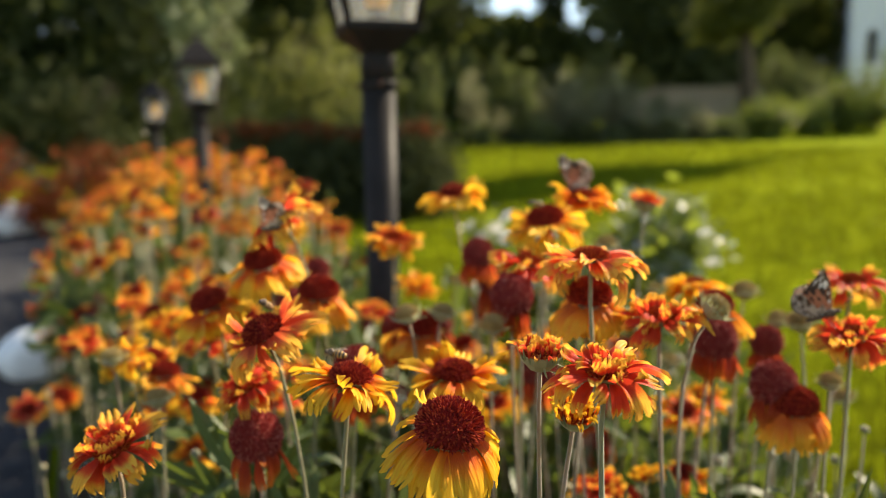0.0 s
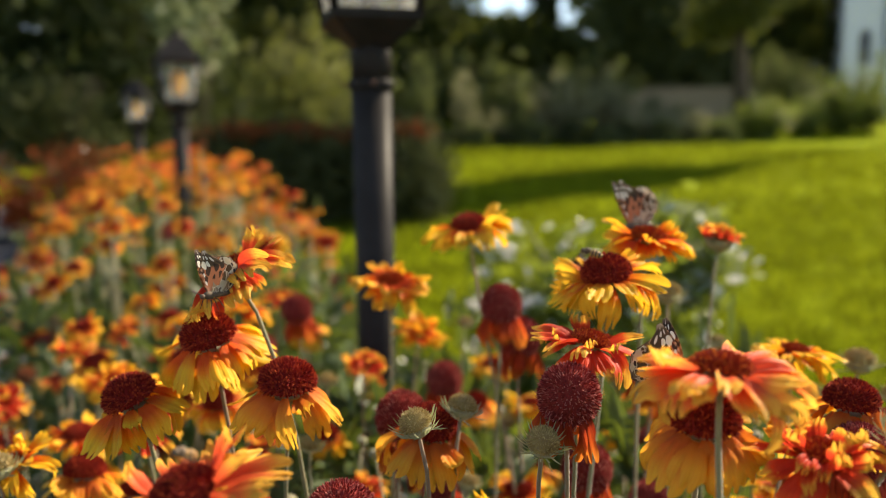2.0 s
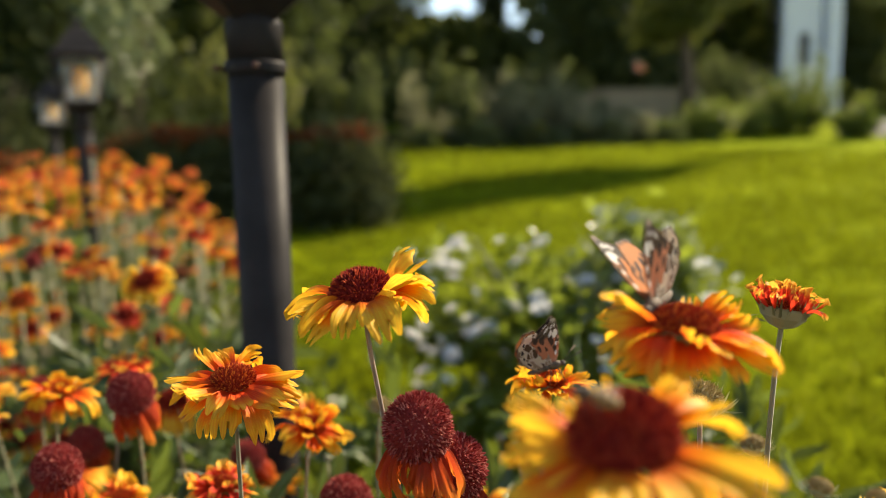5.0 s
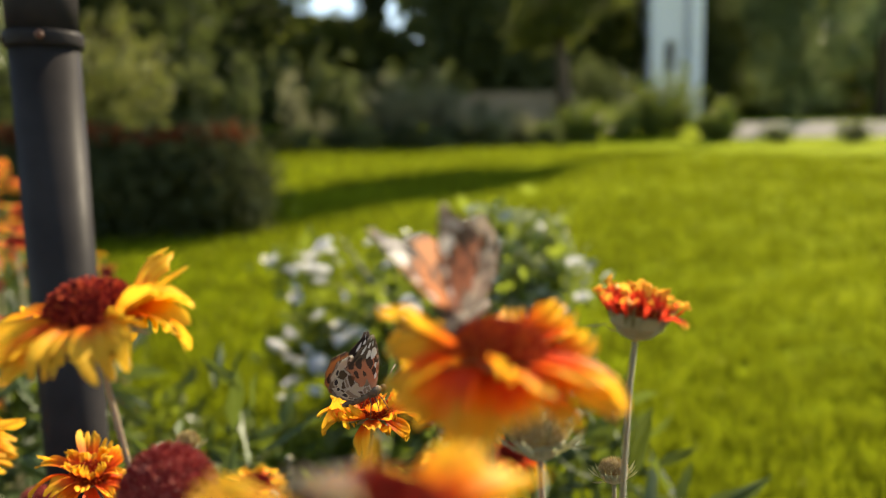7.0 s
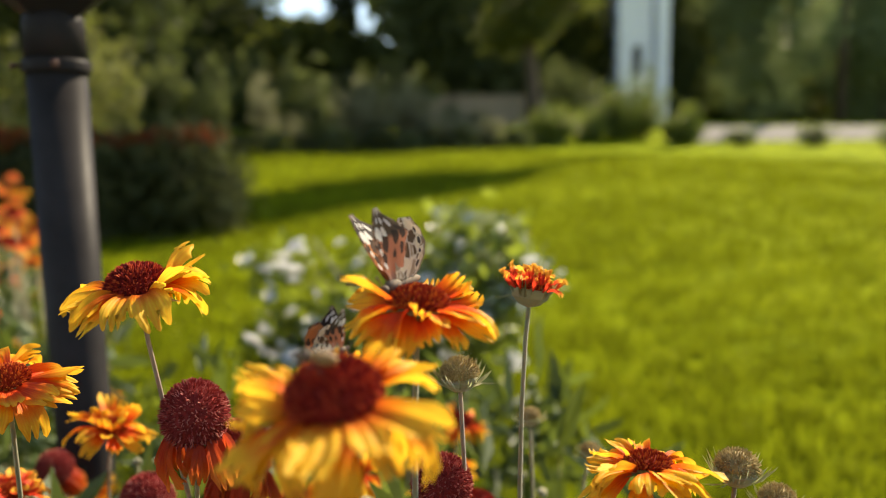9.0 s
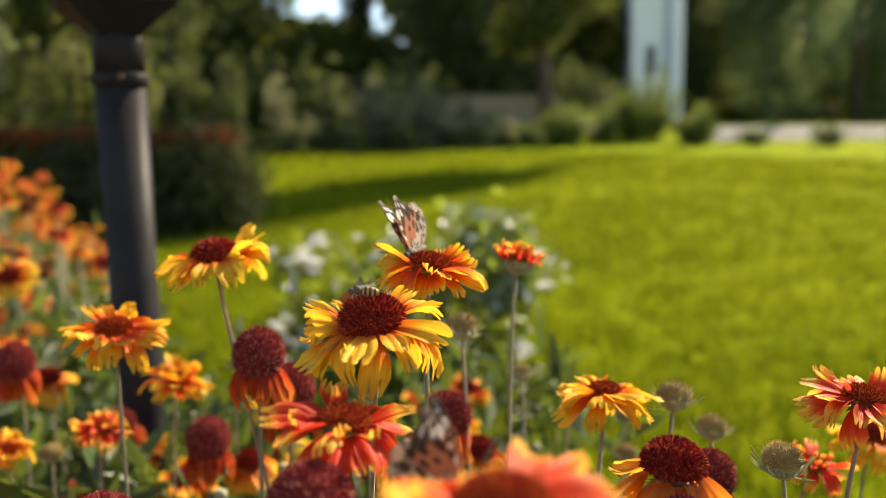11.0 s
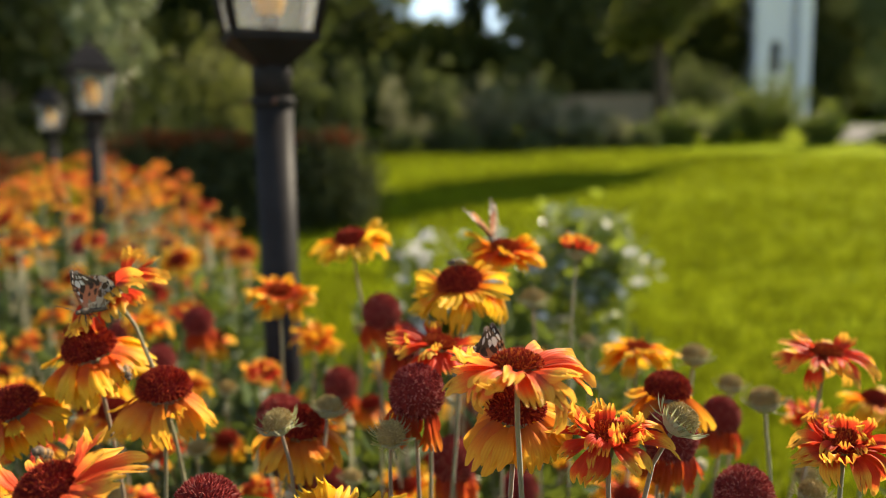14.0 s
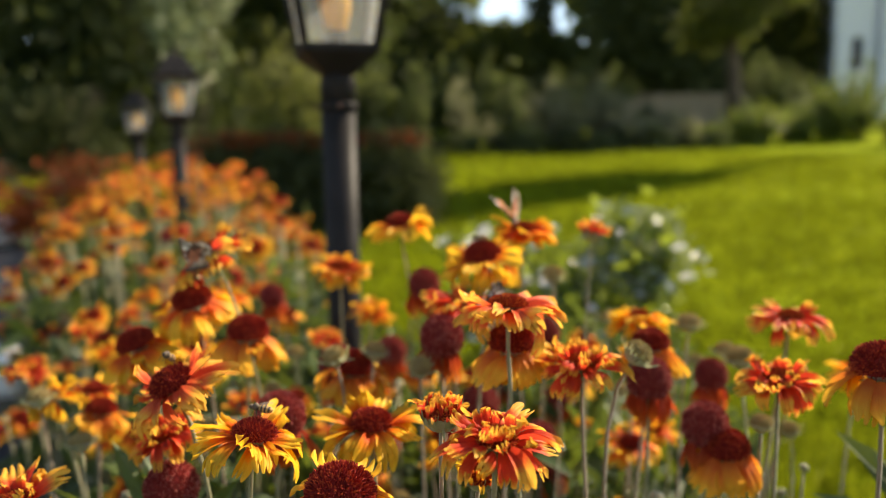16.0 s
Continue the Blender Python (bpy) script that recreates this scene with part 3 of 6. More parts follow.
tree("willow_tree", 19.6, 26.2, 6.6, 5.6, 0.1, M_WILLOW, "pale green feathery willow beside the path", 34, 10000, 0.20, n=28, trunk=0.1, droop=0.9)
tree("willow_tree", 24.6, 26.0, 6.0, 6.0, 0.1, M_WILLOW, "pale green feathery willow beyond the path", 33, 10000, 0.20, n=26, trunk=0.1, droop=0.9)


def far_woods():
    """Dense dark woods that close the view beyond the garden, lower under the gap of sky."""
    rng = random.Random(88)
    r = root("far_woods", 0, 44, ground_z(0, 44), "dense dark woods closing the view beyond the garden", "woods", kind="stuff")
    cl = []
    for k in range(420):
        x = rng.uniform(-45, 60)
        y = rng.uniform(-4, 4)
        gap = 1.2 < x < 8.2
        top = 3.4 if gap else rng.uniform(9, 13)
        cl.append((x, y, rng.uniform(0.3, top), 1.9, 1.6, 1.5))
    for k in range(160):
        cl.append((rng.uniform(-45, 60), rng.uniform(-6, -3), rng.uniform(0.0, 1.6), 1.6, 1.2, 1.1))
    leaf_cloud("woods", cl, 42000, 0.85, M_TREE, r, 88, 1.4)


far_woods()


def sky_stop_ridge():
    """Plain rise added behind the woods so that bright sky does not show through."""
    bm = bmesh.new()
    rows = []
    for k in range(61):
        x = -120 + 4.5 * k
        top = ground_z(x, 80) + 2.6 + 0.9 * noise.noise(Vector((x * 0.08, 1.0, 0))) + 0.4 * noise.noise(Vector((x * 0.3, 5.0, 0)))
        rows.append([bm.verts.new((x, 66, ground_z(x, 66) - 0.2)), bm.verts.new((x, 72, 0.7 * top + 1)), bm.verts.new((x, 80, top + 0.6)), bm.verts.new((x, 100, ground_z(x, 100) - 0.3))])
    for a, b in zip(rows, rows[1:]):
        for i in range(3):
            bm.faces.new((a[i], b[i], b[i + 1], a[i + 1]))
    tagged(new("backdrop", mesh_of("backdrop", bm, M_TREE)), "plain dark rise added behind the woods to block low sky", "ridge", kind="structure")


sky_stop_ridge()

# shrubs along the far edge of the lawn
shrub("silver_shrub", -3.75, 11.8, 1.7, 1.4, 2.9, M_PALE, "light leaved tall shrub catching the sun", 41, 1500, 0.12, lift=0.9)
shrub("olive_shrub", -2.6, 13.5, 1.7, 1.5, 2.9, M_SUNNY, "dull olive tall feathery shrub", 42, 3000, 0.10, droop=0.4)
shrub("olive_shrub", -2.2, 14.5, 1.2, 1.2, 2.6, M_SUNNY, "yellowish olive feathery shrub", 43, 2400, 0.10, droop=0.4)
shrub("upright_shrub", -0.5, 15.0, 0.55, 0.55, 1.9, M_OLIVE, "slender upright olive shrub", 44, 1200, 0.09)
shrub("upright_shrub", 0.35, 15.8, 0.6, 0.6, 1.5, M_GREY, "slender upright grey green shrub", 45, 1200, 0.09)
shrub("upright_shrub", 1.35, 15.6, 0.5, 0.5, 1.75, M_OLIVE, "slender upright pale shrub", 46, 1100, 0.09)
shrub("round_shrub", 2.4, 16.6, 1.5, 1.3, 1.5, M_GREY, "rounded grey olive shrub at the lawn edge", 47, 3000, 0.09)
shrub("round_shrub", 3.55, 17.2, 1.5, 1.3, 1.45, M_GREY, "rounded grey olive shrub beside its twin", 48, 3000, 0.09)
shrub("low_shrub", 1.3, 16.0, 1.4, 1.0, 0.8, M_GREY, "low grey green shrub with dull pink bloom", 49, 1800, 0.08)
shrub("dark_shrub", 2.55, 15.3, 0.72, 0.7, 0.5, M_HEDGE, "small dark round clipped bush on the lawn edge", 50, 1600, 0.06)
shrub("low_shrub", 4.3, 16.2, 1.2, 0.9, 0.65, M_GREY, "low grey green shrub beside the tree trunk", 51, 1800, 0.08)
shrub("round_shrub", 5.0, 18.2, 1.5, 1.0, 0.7, M_GREY, "rounded grey olive shrub before the stone wall", 63, 2600, 0.10)
shrub("olive_shrub", 8.3, 19.6, 2.4, 1.4, 1.7, M_OLIVE, "spreading olive shrub before the stone wall", 64, 3000, 0.11)
shrub("bright_shrub", 6.7, 16.8, 1.7, 1.2, 0.95, M_BRIGHT, "bright sunlit green shrub at the lawn edge", 52, 2600, 0.10)
shrub("bright_shrub", 7.9, 17.3, 1.2, 1.1, 0.75, M_BRIGHT, "bright sunlit low shrub", 53, 1800, 0.09)
shrub("bright_shrub", 8.8, 17.5, 1.3, 1.2, 1.45, M_BRIGHT, "tall bright green shrub in front of the house", 54, 2600, 0.11, n=7, droop=-0.5, stretch=2.6)
shrub("bright_shrub", 9.6, 17.8, 1.3, 1.2, 1.75, M_BRIGHT, "feathery tall green shrub in front of the house", 65, 2600, 0.11, n=7, droop=-0.5, stretch=2.6)
shrub("bright_shrub", 10.0, 16.6, 1.2, 1.1, 0.9, M_BRIGHT, "bright green leafy shrub beside the path", 55, 2000, 0.10)
shrub("low_shrub", 5.5, 17.6, 1.1, 0.8, 0.55, M_GREY, "low grey green shrub between the trunk and the wall", 195, 1500, 0.08)
shrub("low_shrub", 12.6, 15.4, 1.2, 0.6, 0.50, M_OLIVE, "low green tuft before the paving", 56, 420, 0.13, droop=-1.6, stretch=4)
shrub("low_shrub", 11.0, 15.8, 1.0, 0.6, 0.34, M_OLIVE, "low green tuft at the lawn edge", 57, 420, 0.13, droop=-1.6, stretch=4)
shrub("low_shrub", 14.6, 15.0, 1.6, 0.7, 0.48, M_OLIVE, "low green tufts beside the path", 58, 560, 0.13, droop=-1.6, stretch=4)
for k in range(11):
    shrub("low_shrub", -0.75 + 0.64 * k, 15.15 + 0.10 * k + 0.18 * (k % 2), 1.0, 0.7, 0.34 + 0.10 * (k % 3), M_HEDGE if k % 2 else M_OLIVE, "low dark green growth at the foot of the shrubs", 180 + k, 900, 0.07, group="low growth along the lawn edge", loose=False)
shrub("dark_shrub", -5.2, 10.5, 2.2, 1.6, 1.8, M_HEDGE, "dark shaded shrub beside the drive", 59, 3000, 0.09)
shrub("dark_shrub", -7.5, 9.5, 2.4, 1.8, 2.4, M_HEDGE, "large dark shaded shrub across the drive", 60, 3000, 0.10)
for k, (hx, hy, hw) in enumerate(((-6.5, 20, 4.5), (-2.6, 18.5, 3.6), (0.4, 19.5, 3.6), (3.4, 20.5, 3.4), (8.8, 23.5, 4.2))):
    shrub("dark_shrub", hx, hy, hw, 1.6, 1.9, M_OLIVE, "dark shaded shrub under the far trees", 160 + k, 3600, 0.15)
shrub("rust_shrub", -3.3, 6.6, 1.7, 1.2, 0.80, M_RUST, "shaded clump of rust coloured late blooms", 61, 2600, 0.05)
shrub("rust_shrub", -4.6, 7.4, 1.6, 1.2, 0.85, M_RUST, "dim clump of rust coloured blooms in shade", 62, 2400, 0.05)


def hedge():
    r = root("flower_hedge", -1.15, 7.3, ground_z(0, 7.3), "dark green hedge with rusty blooms along its top", "hedge")
    cl, top = [], []
    rng = random.Random(71)
    for k in range(30):
        u = -1.15 + 2.05 * (k % 10) / 9
        cl.append((u, -0.25 + 0.25 * (k // 10), 0.38 + rng.uniform(-0.05, 0.08), 0.26, 0.26, 0.40))
        top.append((u + rng.uniform(-0.1, 0.1), -0.2 + 0.2 * (k // 10), 0.80 + rng.uniform(-0.05, 0.06), 0.16, 0.16, 0.05))
    leaf_cloud("foliage", cl, 17000, 0.07, M_HEDGE, r, 71)
    leaf_cloud("bloom_layer", top, 2600, 0.035, M_RUST, r, 72, 1.1, 0, "rusty orange bloom heads")
    # Solid box added inside the hedge so no light leaks between the leaves.
    bm = bmesh.new()
    box(bm, -1.05, -0.2, -0.05, 0.82, 0.3, 0.62, 0.12)
    part("inner_growth", bm, M_HEDGE, r)
    bm = bmesh.new()
    for k in range(12):
        x = -1.1 + 0.175 * k
        tube(bm, [Vector((x, 0, -0.04)), Vector((x + 0.03, 0.02, 0.35)), Vector((x, 0.05, 0.7))], [0.015, 0.012, 0.006], 5)
    part("branch_frame", bm, M_BARK, r)


hedge()


# ---- built things far off ----
def stone_wall():
    r = root("garden_wall", 7.4, 21.5, ground_z(0, 21.5), "weathered grey stone garden wall", "wall", kind="structure")
    rng = random.Random(5)
    bm = bmesh.new()
    box(bm, -3.4, 0.08, -0.2, 3.6, 0.36, 0.78)
    part("core", bm, M_STONE, r, smooth=False)
    bm = bmesh.new()
    box(bm, -0.5, 0, -0.5, 0.5, 0.12, 0.5, 0.06)
    stone = mesh_of("stone", bm, M_STONE, False)
    for row in range(3):
        x = -3.4
        while x < 3.5:
            w = rng.uniform(0.35, 0.7)
            ob = put("stone", stone, r, pose(x + w / 2, rng.uniform(-0.03, 0.0), 0.12 + 0.25 * row))
            ob.scale = (w - 0.03, 1, 0.225)
            x += w
    bm = bmesh.new()
    box(bm, -3.5, -0.05, 0.78, 3.7, 0.42, 0.86, 0.02)
    part("coping", bm, M_STONE, r, smooth=False)


stone_wall()


def white_house():
    x0, y0 = 12.15, 24.2
    z = ground_z(x0, y0)
    r = root("white_house", x0, y0, z, "white plastered house with an arched window and a corner pillar", "house")
    bm = bmesh.new()
    # front wall round an arched opening
    w0, w1, s0, s1 = 0.50, 0.88, 1.55, 2.40
    for q in ((0, 0, -0.2, w0, 0.25, 5.2), (w1, 0, -0.2, 1.20, 0.25, 5.2), (w0, 0, -0.2, w1, 0.25, s0), (w0, 0, s1 + 0.24, w1, 0.25, 5.2), (0.9, 0.25, -0.2, 1.1, 3.0, 5.2)):
        pier = bmesh.new()
        box(pier, *q)
        part("wall", pier, M_WALL, r, smooth=False)
    n = 8
    for k in range(n):
        a0, a1 = math.pi * k / n, math.pi * (k + 1) / n
        c, rad = (w0 + w1) / 2, (w1 - w0) / 2
        p = [(c + rad * math.cos(a0), s1 + rad * math.sin(a0)), (c + rad * math.cos(a1), s1 + rad * math.sin(a1))]
        f = [bm.verts.new((p[0][0], 0, p[0][1])), bm.verts.new((p[1][0], 0, p[1][1])), bm.verts.new((p[1][0], 0, s1 + 0.24)), bm.verts.new((p[0][0], 0, s1 + 0.24))]
        bm.faces.new(f)
    part("arch", bm, M_WALL, r, smooth=False)
    bm = bmesh.new()
    box(bm, 1.30, -0.25, -0.2, 1.76, 0.35, 5.2, 0.03)
    part("pillar", bm, M_WALL, r, "white corner pillar", smooth=False)
    win = new("window")
    win.parent = r
    bm = bmesh.new()
    box(bm, w0, 0.16, s0, w1, 0.18, s1 + 0.22)
    part("pane", bm, M_SOOT, win, smooth=False)
    bm = bmesh.new()
    box(bm, w0 - 0.04, -0.05, s0 - 0.06, w1 + 0.04, 0.1, s0)
    part("sill", bm, M_WALL, win, smooth=False)
    bm = bmesh.new()
    v = [bm.verts.new(p) for p in ((-0.4, -0.6, 5.1), (2.1, -0.6, 5.1), (2.1, 1.3, 6.4), (-0.4, 1.3, 6.4), (-0.4, 3.2, 5.1), (2.1, 3.2, 5.1))]
    bm.faces.new(v[:4])
    bm.faces.new((v[3], v[2], v[5], v[4]))
    made = bmesh.ops.solidify(bm, geom=bm.faces[:], thickness=0.14)
    part("roof", bm, M_ROOF, r, smooth=False)


white_house()


# ---- garden lamps ----
def garden_lamp(x, y, label, turn, sunk=0.0):
    z = ground_z(x, y) - sunk
    r = root("garden_lamp", x, y, z, label, "lamp", "lamps along the bed")
    top = LAMP_TOP
    bm = bmesh.new()
    lathe(bm, [(0.0295, -0.03), (0.028, 0.05), (0.0292, 0.5), (0.0305, top - 0.057)], 32)
    part("post", bm, M_LAMP, r)
    bm = bmesh.new()
    lathe(bm, [(0.0305, top - 0.057), (0.0335, top - 0.0565), (0.0342, top - 0.053), (0.0342, top - 0.046), (0.0335, top - 0.0425), (0.0308, top - 0.042)], 32)
    part("collar", bm, M_LAMP, r)
    bm = bmesh.new()
    lathe(bm, [(0.0306, top - 0.042), (0.0310, top - 0.004), (0.0300, top + 0.001), (0.0265, top + 0.005), (0.021, top + 0.007)], 32)
    part("sleeve", bm, M_LAMP, r)
    for a in (195, 280):
        bm = bmesh.new()
        lathe(bm, [(0.0022, 0.0), (0.0022, 0.008), (0.0038, 0.0085), (0.0038, 0.011), (0.0025, 0.012)], 10)
        part("screw", bm, M_SCREW, r, "small rusty screw", pose(0, 0, top - 0.0495, 0, 0, a) @ pose(0.0325, 0, 0, 0, 90, 0))
    ta = radians(turn)
    bm = bmesh.new()
    lathe(bm, [(0.030, top), (0.044, top + 0.010), (0.080, top + 0.033), (0.092, top + 0.040), (0.094, top + 0.052), (0.086, top + 0.052)], 4, turn=ta)
    part("lantern_base", bm, M_LAMP, r, smooth=False)
    b0, b1, h0, h1 = 0.086, 0.122, top + 0.052, top + 0.215
    for k in range(4):
        a = ta + k * math.pi / 2
        c, s = math.cos(a), math.sin(a)
        bm = bmesh.new()
        tube(bm, [Vector((b0 * c, b0 * s, h0)), Vector((b1 * c, b1 * s, h1))], [0.0075, 0.0075], 6)
        part("corner_bar", bm, M_LAMP, r)
        a2 = a + math.pi / 2
        p = [Vector((q * math.cos(e), q * math.sin(e), h)) * 1.0 for q, e, h in ((b0 - 0.004, a, h0), (b0 - 0.004, a2, h0), (b1 - 0.004, a2, h1), (b1 - 0.004, a, h1))]
        bm = bmesh.new()
        f = bm.faces.new([bm.verts.new(q) for q in p])
        bmesh.ops.solidify(bm, geom=[f], thickness=0.003)
        ob = part("pane", bm, M_PANE, r, "hammered frosted glass pane", smooth=False)
        ob.visible_shadow = False
    bm = bmesh.new()
    lathe(bm, [(0.126, h1 - 0.004), (0.140, h1), (0.140, h1 + 0.012), (0.118, h1 + 0.020), (0.075, h1 + 0.07), (0.040, h1 + 0.105), (0.022, h1 + 0.112)], 4, turn=ta)
    part("cap", bm, M_LAMP, r, smooth=False)
    bm = bmesh.new()
    lathe(bm, [(0.010, h1 + 0.110), (0.008, h1 + 0.120), (0.014, h1 + 0.130), (0.014, h1 + 0.138), (0.004, h1 + 0.150)], 10)
    part("finial", bm, M_LAMP, r)
    bm = bmesh.new()
    lathe(bm, [(0.014, h0), (0.016, h0 + 0.03), (0.013, h0 + 0.035)], 12)
    part("socket", bm, M_LAMP, r)
    bm = bmesh.new()
    lathe(bm, [(0.012, h0 + 0.020), (0.020, h0 + 0.036), (0.027, h0 + 0.070), (0.026, h0 + 0.105), (0.016, h0 + 0.126), (0.004, h0 + 0.132)], 14)
    part("bulb", bm, M_BULB, r, "amber glass bulb")
    return r


LAMP_TOP = 1.013
garden_lamp(-0.136, 1.375, "dark garden lamp post with a square lantern and frosted panes", 241)
garden_lamp(-1.161, 3.49, "dark lantern lamp rising from the orange flowers", 250)
garden_lamp(-2.27, 5.795, "dark lantern lamp standing beside the rust coloured shrubs", 235, 0.085)


def boulder(x, y, size, label, seed):
    bm = bmesh.new()
    bmesh.ops.create_icosphere(bm, subdivisions=3, radius=1.0)
    for v in bm.verts:
        k = 1 + 0.16 * noise.noise(v.co * 1.3 + Vector((seed, 0, 0)))
        v.co = Vector((v.co.x * size * 1.1 * k, v.co.y * size * k, (v.co.z + 0.72) * size * 0.92 * k))
    ob = new("boulder", mesh_of("boulder", bm, M_WHITE_STONE))
    ob.location = (x, y, ground_z(x, y) + 0.005)
    tagged(ob, label, "stone", "white stones beside the drive")


boulder(-3.80, 6.45, 0.17, "large whitewashed round stone on the asphalt drive", 1.0)
# White rounded form set where a vague pale patch lies on the drive.
boulder(-1.63, 2.80, 0.115, "small white rounded form lying on the drive", 4.0)


# ---- white rose bush ----
def rose_bloom_mesh():
    bm = bmesh.new()
    rng = random.Random(3)
    for ring, (cnt, tilt, size) in enumerate(((6, 15, 0.030), (5, 45, 0.024), (4, 72, 0.016))):
        for k in range(cnt):
            m = Matrix.Rotation(2 * math.pi * (k + 0.4 * ring) / cnt, 4, "Z") @ Matrix.Rotation(-radians(tilt + rng.uniform(-8, 8)), 4, "Y")
            grid = []
            for i in range(4):
                u = i / 3
                row = []
                for j in range(4):
                    v = j / 3 - 0.5
                    w = 0.9 * math.sin(math.pi * (0.16 + 0.66 * u))
                    row.append(bm.verts.new(m @ Vector((size * u, size * w * v * 1.3, 0.25 * size * (u * u + 1.2 * v * v)))))
                grid.append(row)
            for a, b in zip(grid, grid[1:]):
                for j in range(3):
                    bm.faces.new((a[j], a[j + 1], b[j + 1], b[j]))
    return mesh_of("bloom", bm, M_ROSE)


def rose_bush():
    r = root("white_rose_bush", 0.52, 2.62, ground_z(0, 2.6) + 0.016, "white flowering rose bush with glossy dark leaves", "rose bush")
    rng = random.Random(17)
    cl = []
    for k in range(34):
        x = rng.uniform(-0.42, 0.19)
        top = 0.56 + 0.05 * math.sin(9 * x)
        cl.append((x, rng.uniform(-0.28, 0.26), rng.uniform(0.08, top), 0.11, 0.11, 0.08))
    cl += [(0.10 + 0.032 * k, -0.2 + 0.03 * k, 0.53 + 0.014 * k, 0.05, 0.05, 0.04) for k in range(7)]
    leaf_cloud("foliage", cl, 4600, 0.040, M_ROSE_LEAF, r, 91, 1.5)
    # Paler leaves at the top right: sky glints put partly into the leaf colour.
    leaf_cloud("young_leaves", [c for c in cl if c[2] > 0.38 and c[0] > -0.1], 700, 0.034, M_GLINT_LEAF, r, 92, 1.5, 0, "pale shining leaves that imitate sky glints on the foliage")
    bm = bmesh.new()
    for k in range(14):
        a = rng.uniform(0, 6.28)
        e = Vector((0.32 * math.cos(a), 0.26 * math.sin(a), rng.uniform(0.45, 0.62)))
        tube(bm, [Vector((0.05 * math.cos(a), 0.05 * math.sin(a), -0.03)), e * 0.5 + Vector((0, 0, 0.08)), e], [0.005, 0.004, 0.002], 5)
    part("cane_frame", bm, M_STEM, r)
    me = rose_bloom_mesh()
    places = [(rng.uniform(-0.48, -0.12) if k % 5 < 3 else rng.uniform(-0.12, 0.30), rng.uniform(-0.40, 0.10), rng.uniform(0.20, 0.62)) for k in range(96)]
    for x, y, z in places:
        ob = put("bloom", me, r, pose(x, y, z, rng.uniform(-50, 20), rng.uniform(-40, 40), rng.uniform(0, 360)))
        s = rng.uniform(0.50, 1.00)
        ob.scale = (s, s, s)


rose_bush()


# ---- blanket flowers ----
def petal_mesh(name, mat_, bend, cup, lobes, length=1.0, width=0.42, curl=0.0, seed=0, hood=0.0):
    """One ray floret, unit length along +x; bend: degrees by which it turns down towards its tip; three rounded lobes; hood: how far the tip folds over."""
    rng = random.Random(seed)
    bm = bmesh.new()
    uvl = bm.loops.layers.uv.new("UVMap")
    nu, nv = 12, 9
    grid, coords = [], {}
    x = z = 0.0
    ang = radians(8)
    twist = rng.uniform(-0.35, 0.35)
    sway = rng.uniform(-0.10, 0.10)
    wave = [rng.uniform(0, 6.28) for k in range(3)]
    for i in range(nv + 1):
        v = i / nv
        if i:
            ang -= radians(bend) / nv * (1.6 * v + 0.2) - radians(curl) / nv * (v ** 2) * 2 + radians(-hood) / nv * max(0.0, v - 0.6) * 8
            x += math.cos(ang) * length / nv
            z += math.sin(ang) * length / nv
        w = width * (0.30 + 0.70 * math.sin(min(v * 1.25, 1.0) * math.pi / 2) ** 0.9) * (1 - 0.20 * smooth_step(0.72, 1.0, v))
        row = []
        for j in range(nu + 1):
            u = j / nu - 0.5
            flute = 0.030 * math.cos(u * 6 * math.pi) * smooth_step(0.0, 0.5, v)
            edge = 0.035 * math.sin(7 * v + wave[0 if u < 0 else 1]) * (2 * abs(u)) ** 2 * v
            dz = cup * (u * u * 4) * w * 0.5 + flute * w * 1.6 + edge + 0.010 * rng.uniform(-1, 1) * v + twist * u * v * 0.35
            cut = (1 - abs(math.cos(3 * math.pi * u))) if abs(u) < 0.34 else 0.55 * (1 - abs(math.cos(3 * math.pi * u))) ** 0.8
            notch = lobes * cut ** 1.5 * (max(0, v - 0.62) / 0.38) ** 1.4 + 0.05 * (2 * u) ** 2 * v
            p = Vector((x - math.cos(ang) * notch - math.sin(ang) * dz, u * w + sway * v * v, z - math.sin(ang) * notch + math.cos(ang) * dz))
            vert = bm.verts.new(p)
            coords[vert] = (u + 0.5, v)
            row.append(vert)
        grid.append(row)
    for a, b in zip(grid, grid[1:]):
        for j in range(nu):
            bm.faces.new((a[j], b[j], b[j + 1], a[j + 1]))
    for f in bm.faces:
        for lp in f.loops:
            lp[uvl].uv = coords[lp.vert]
    return mesh_of(name, bm, mat_)


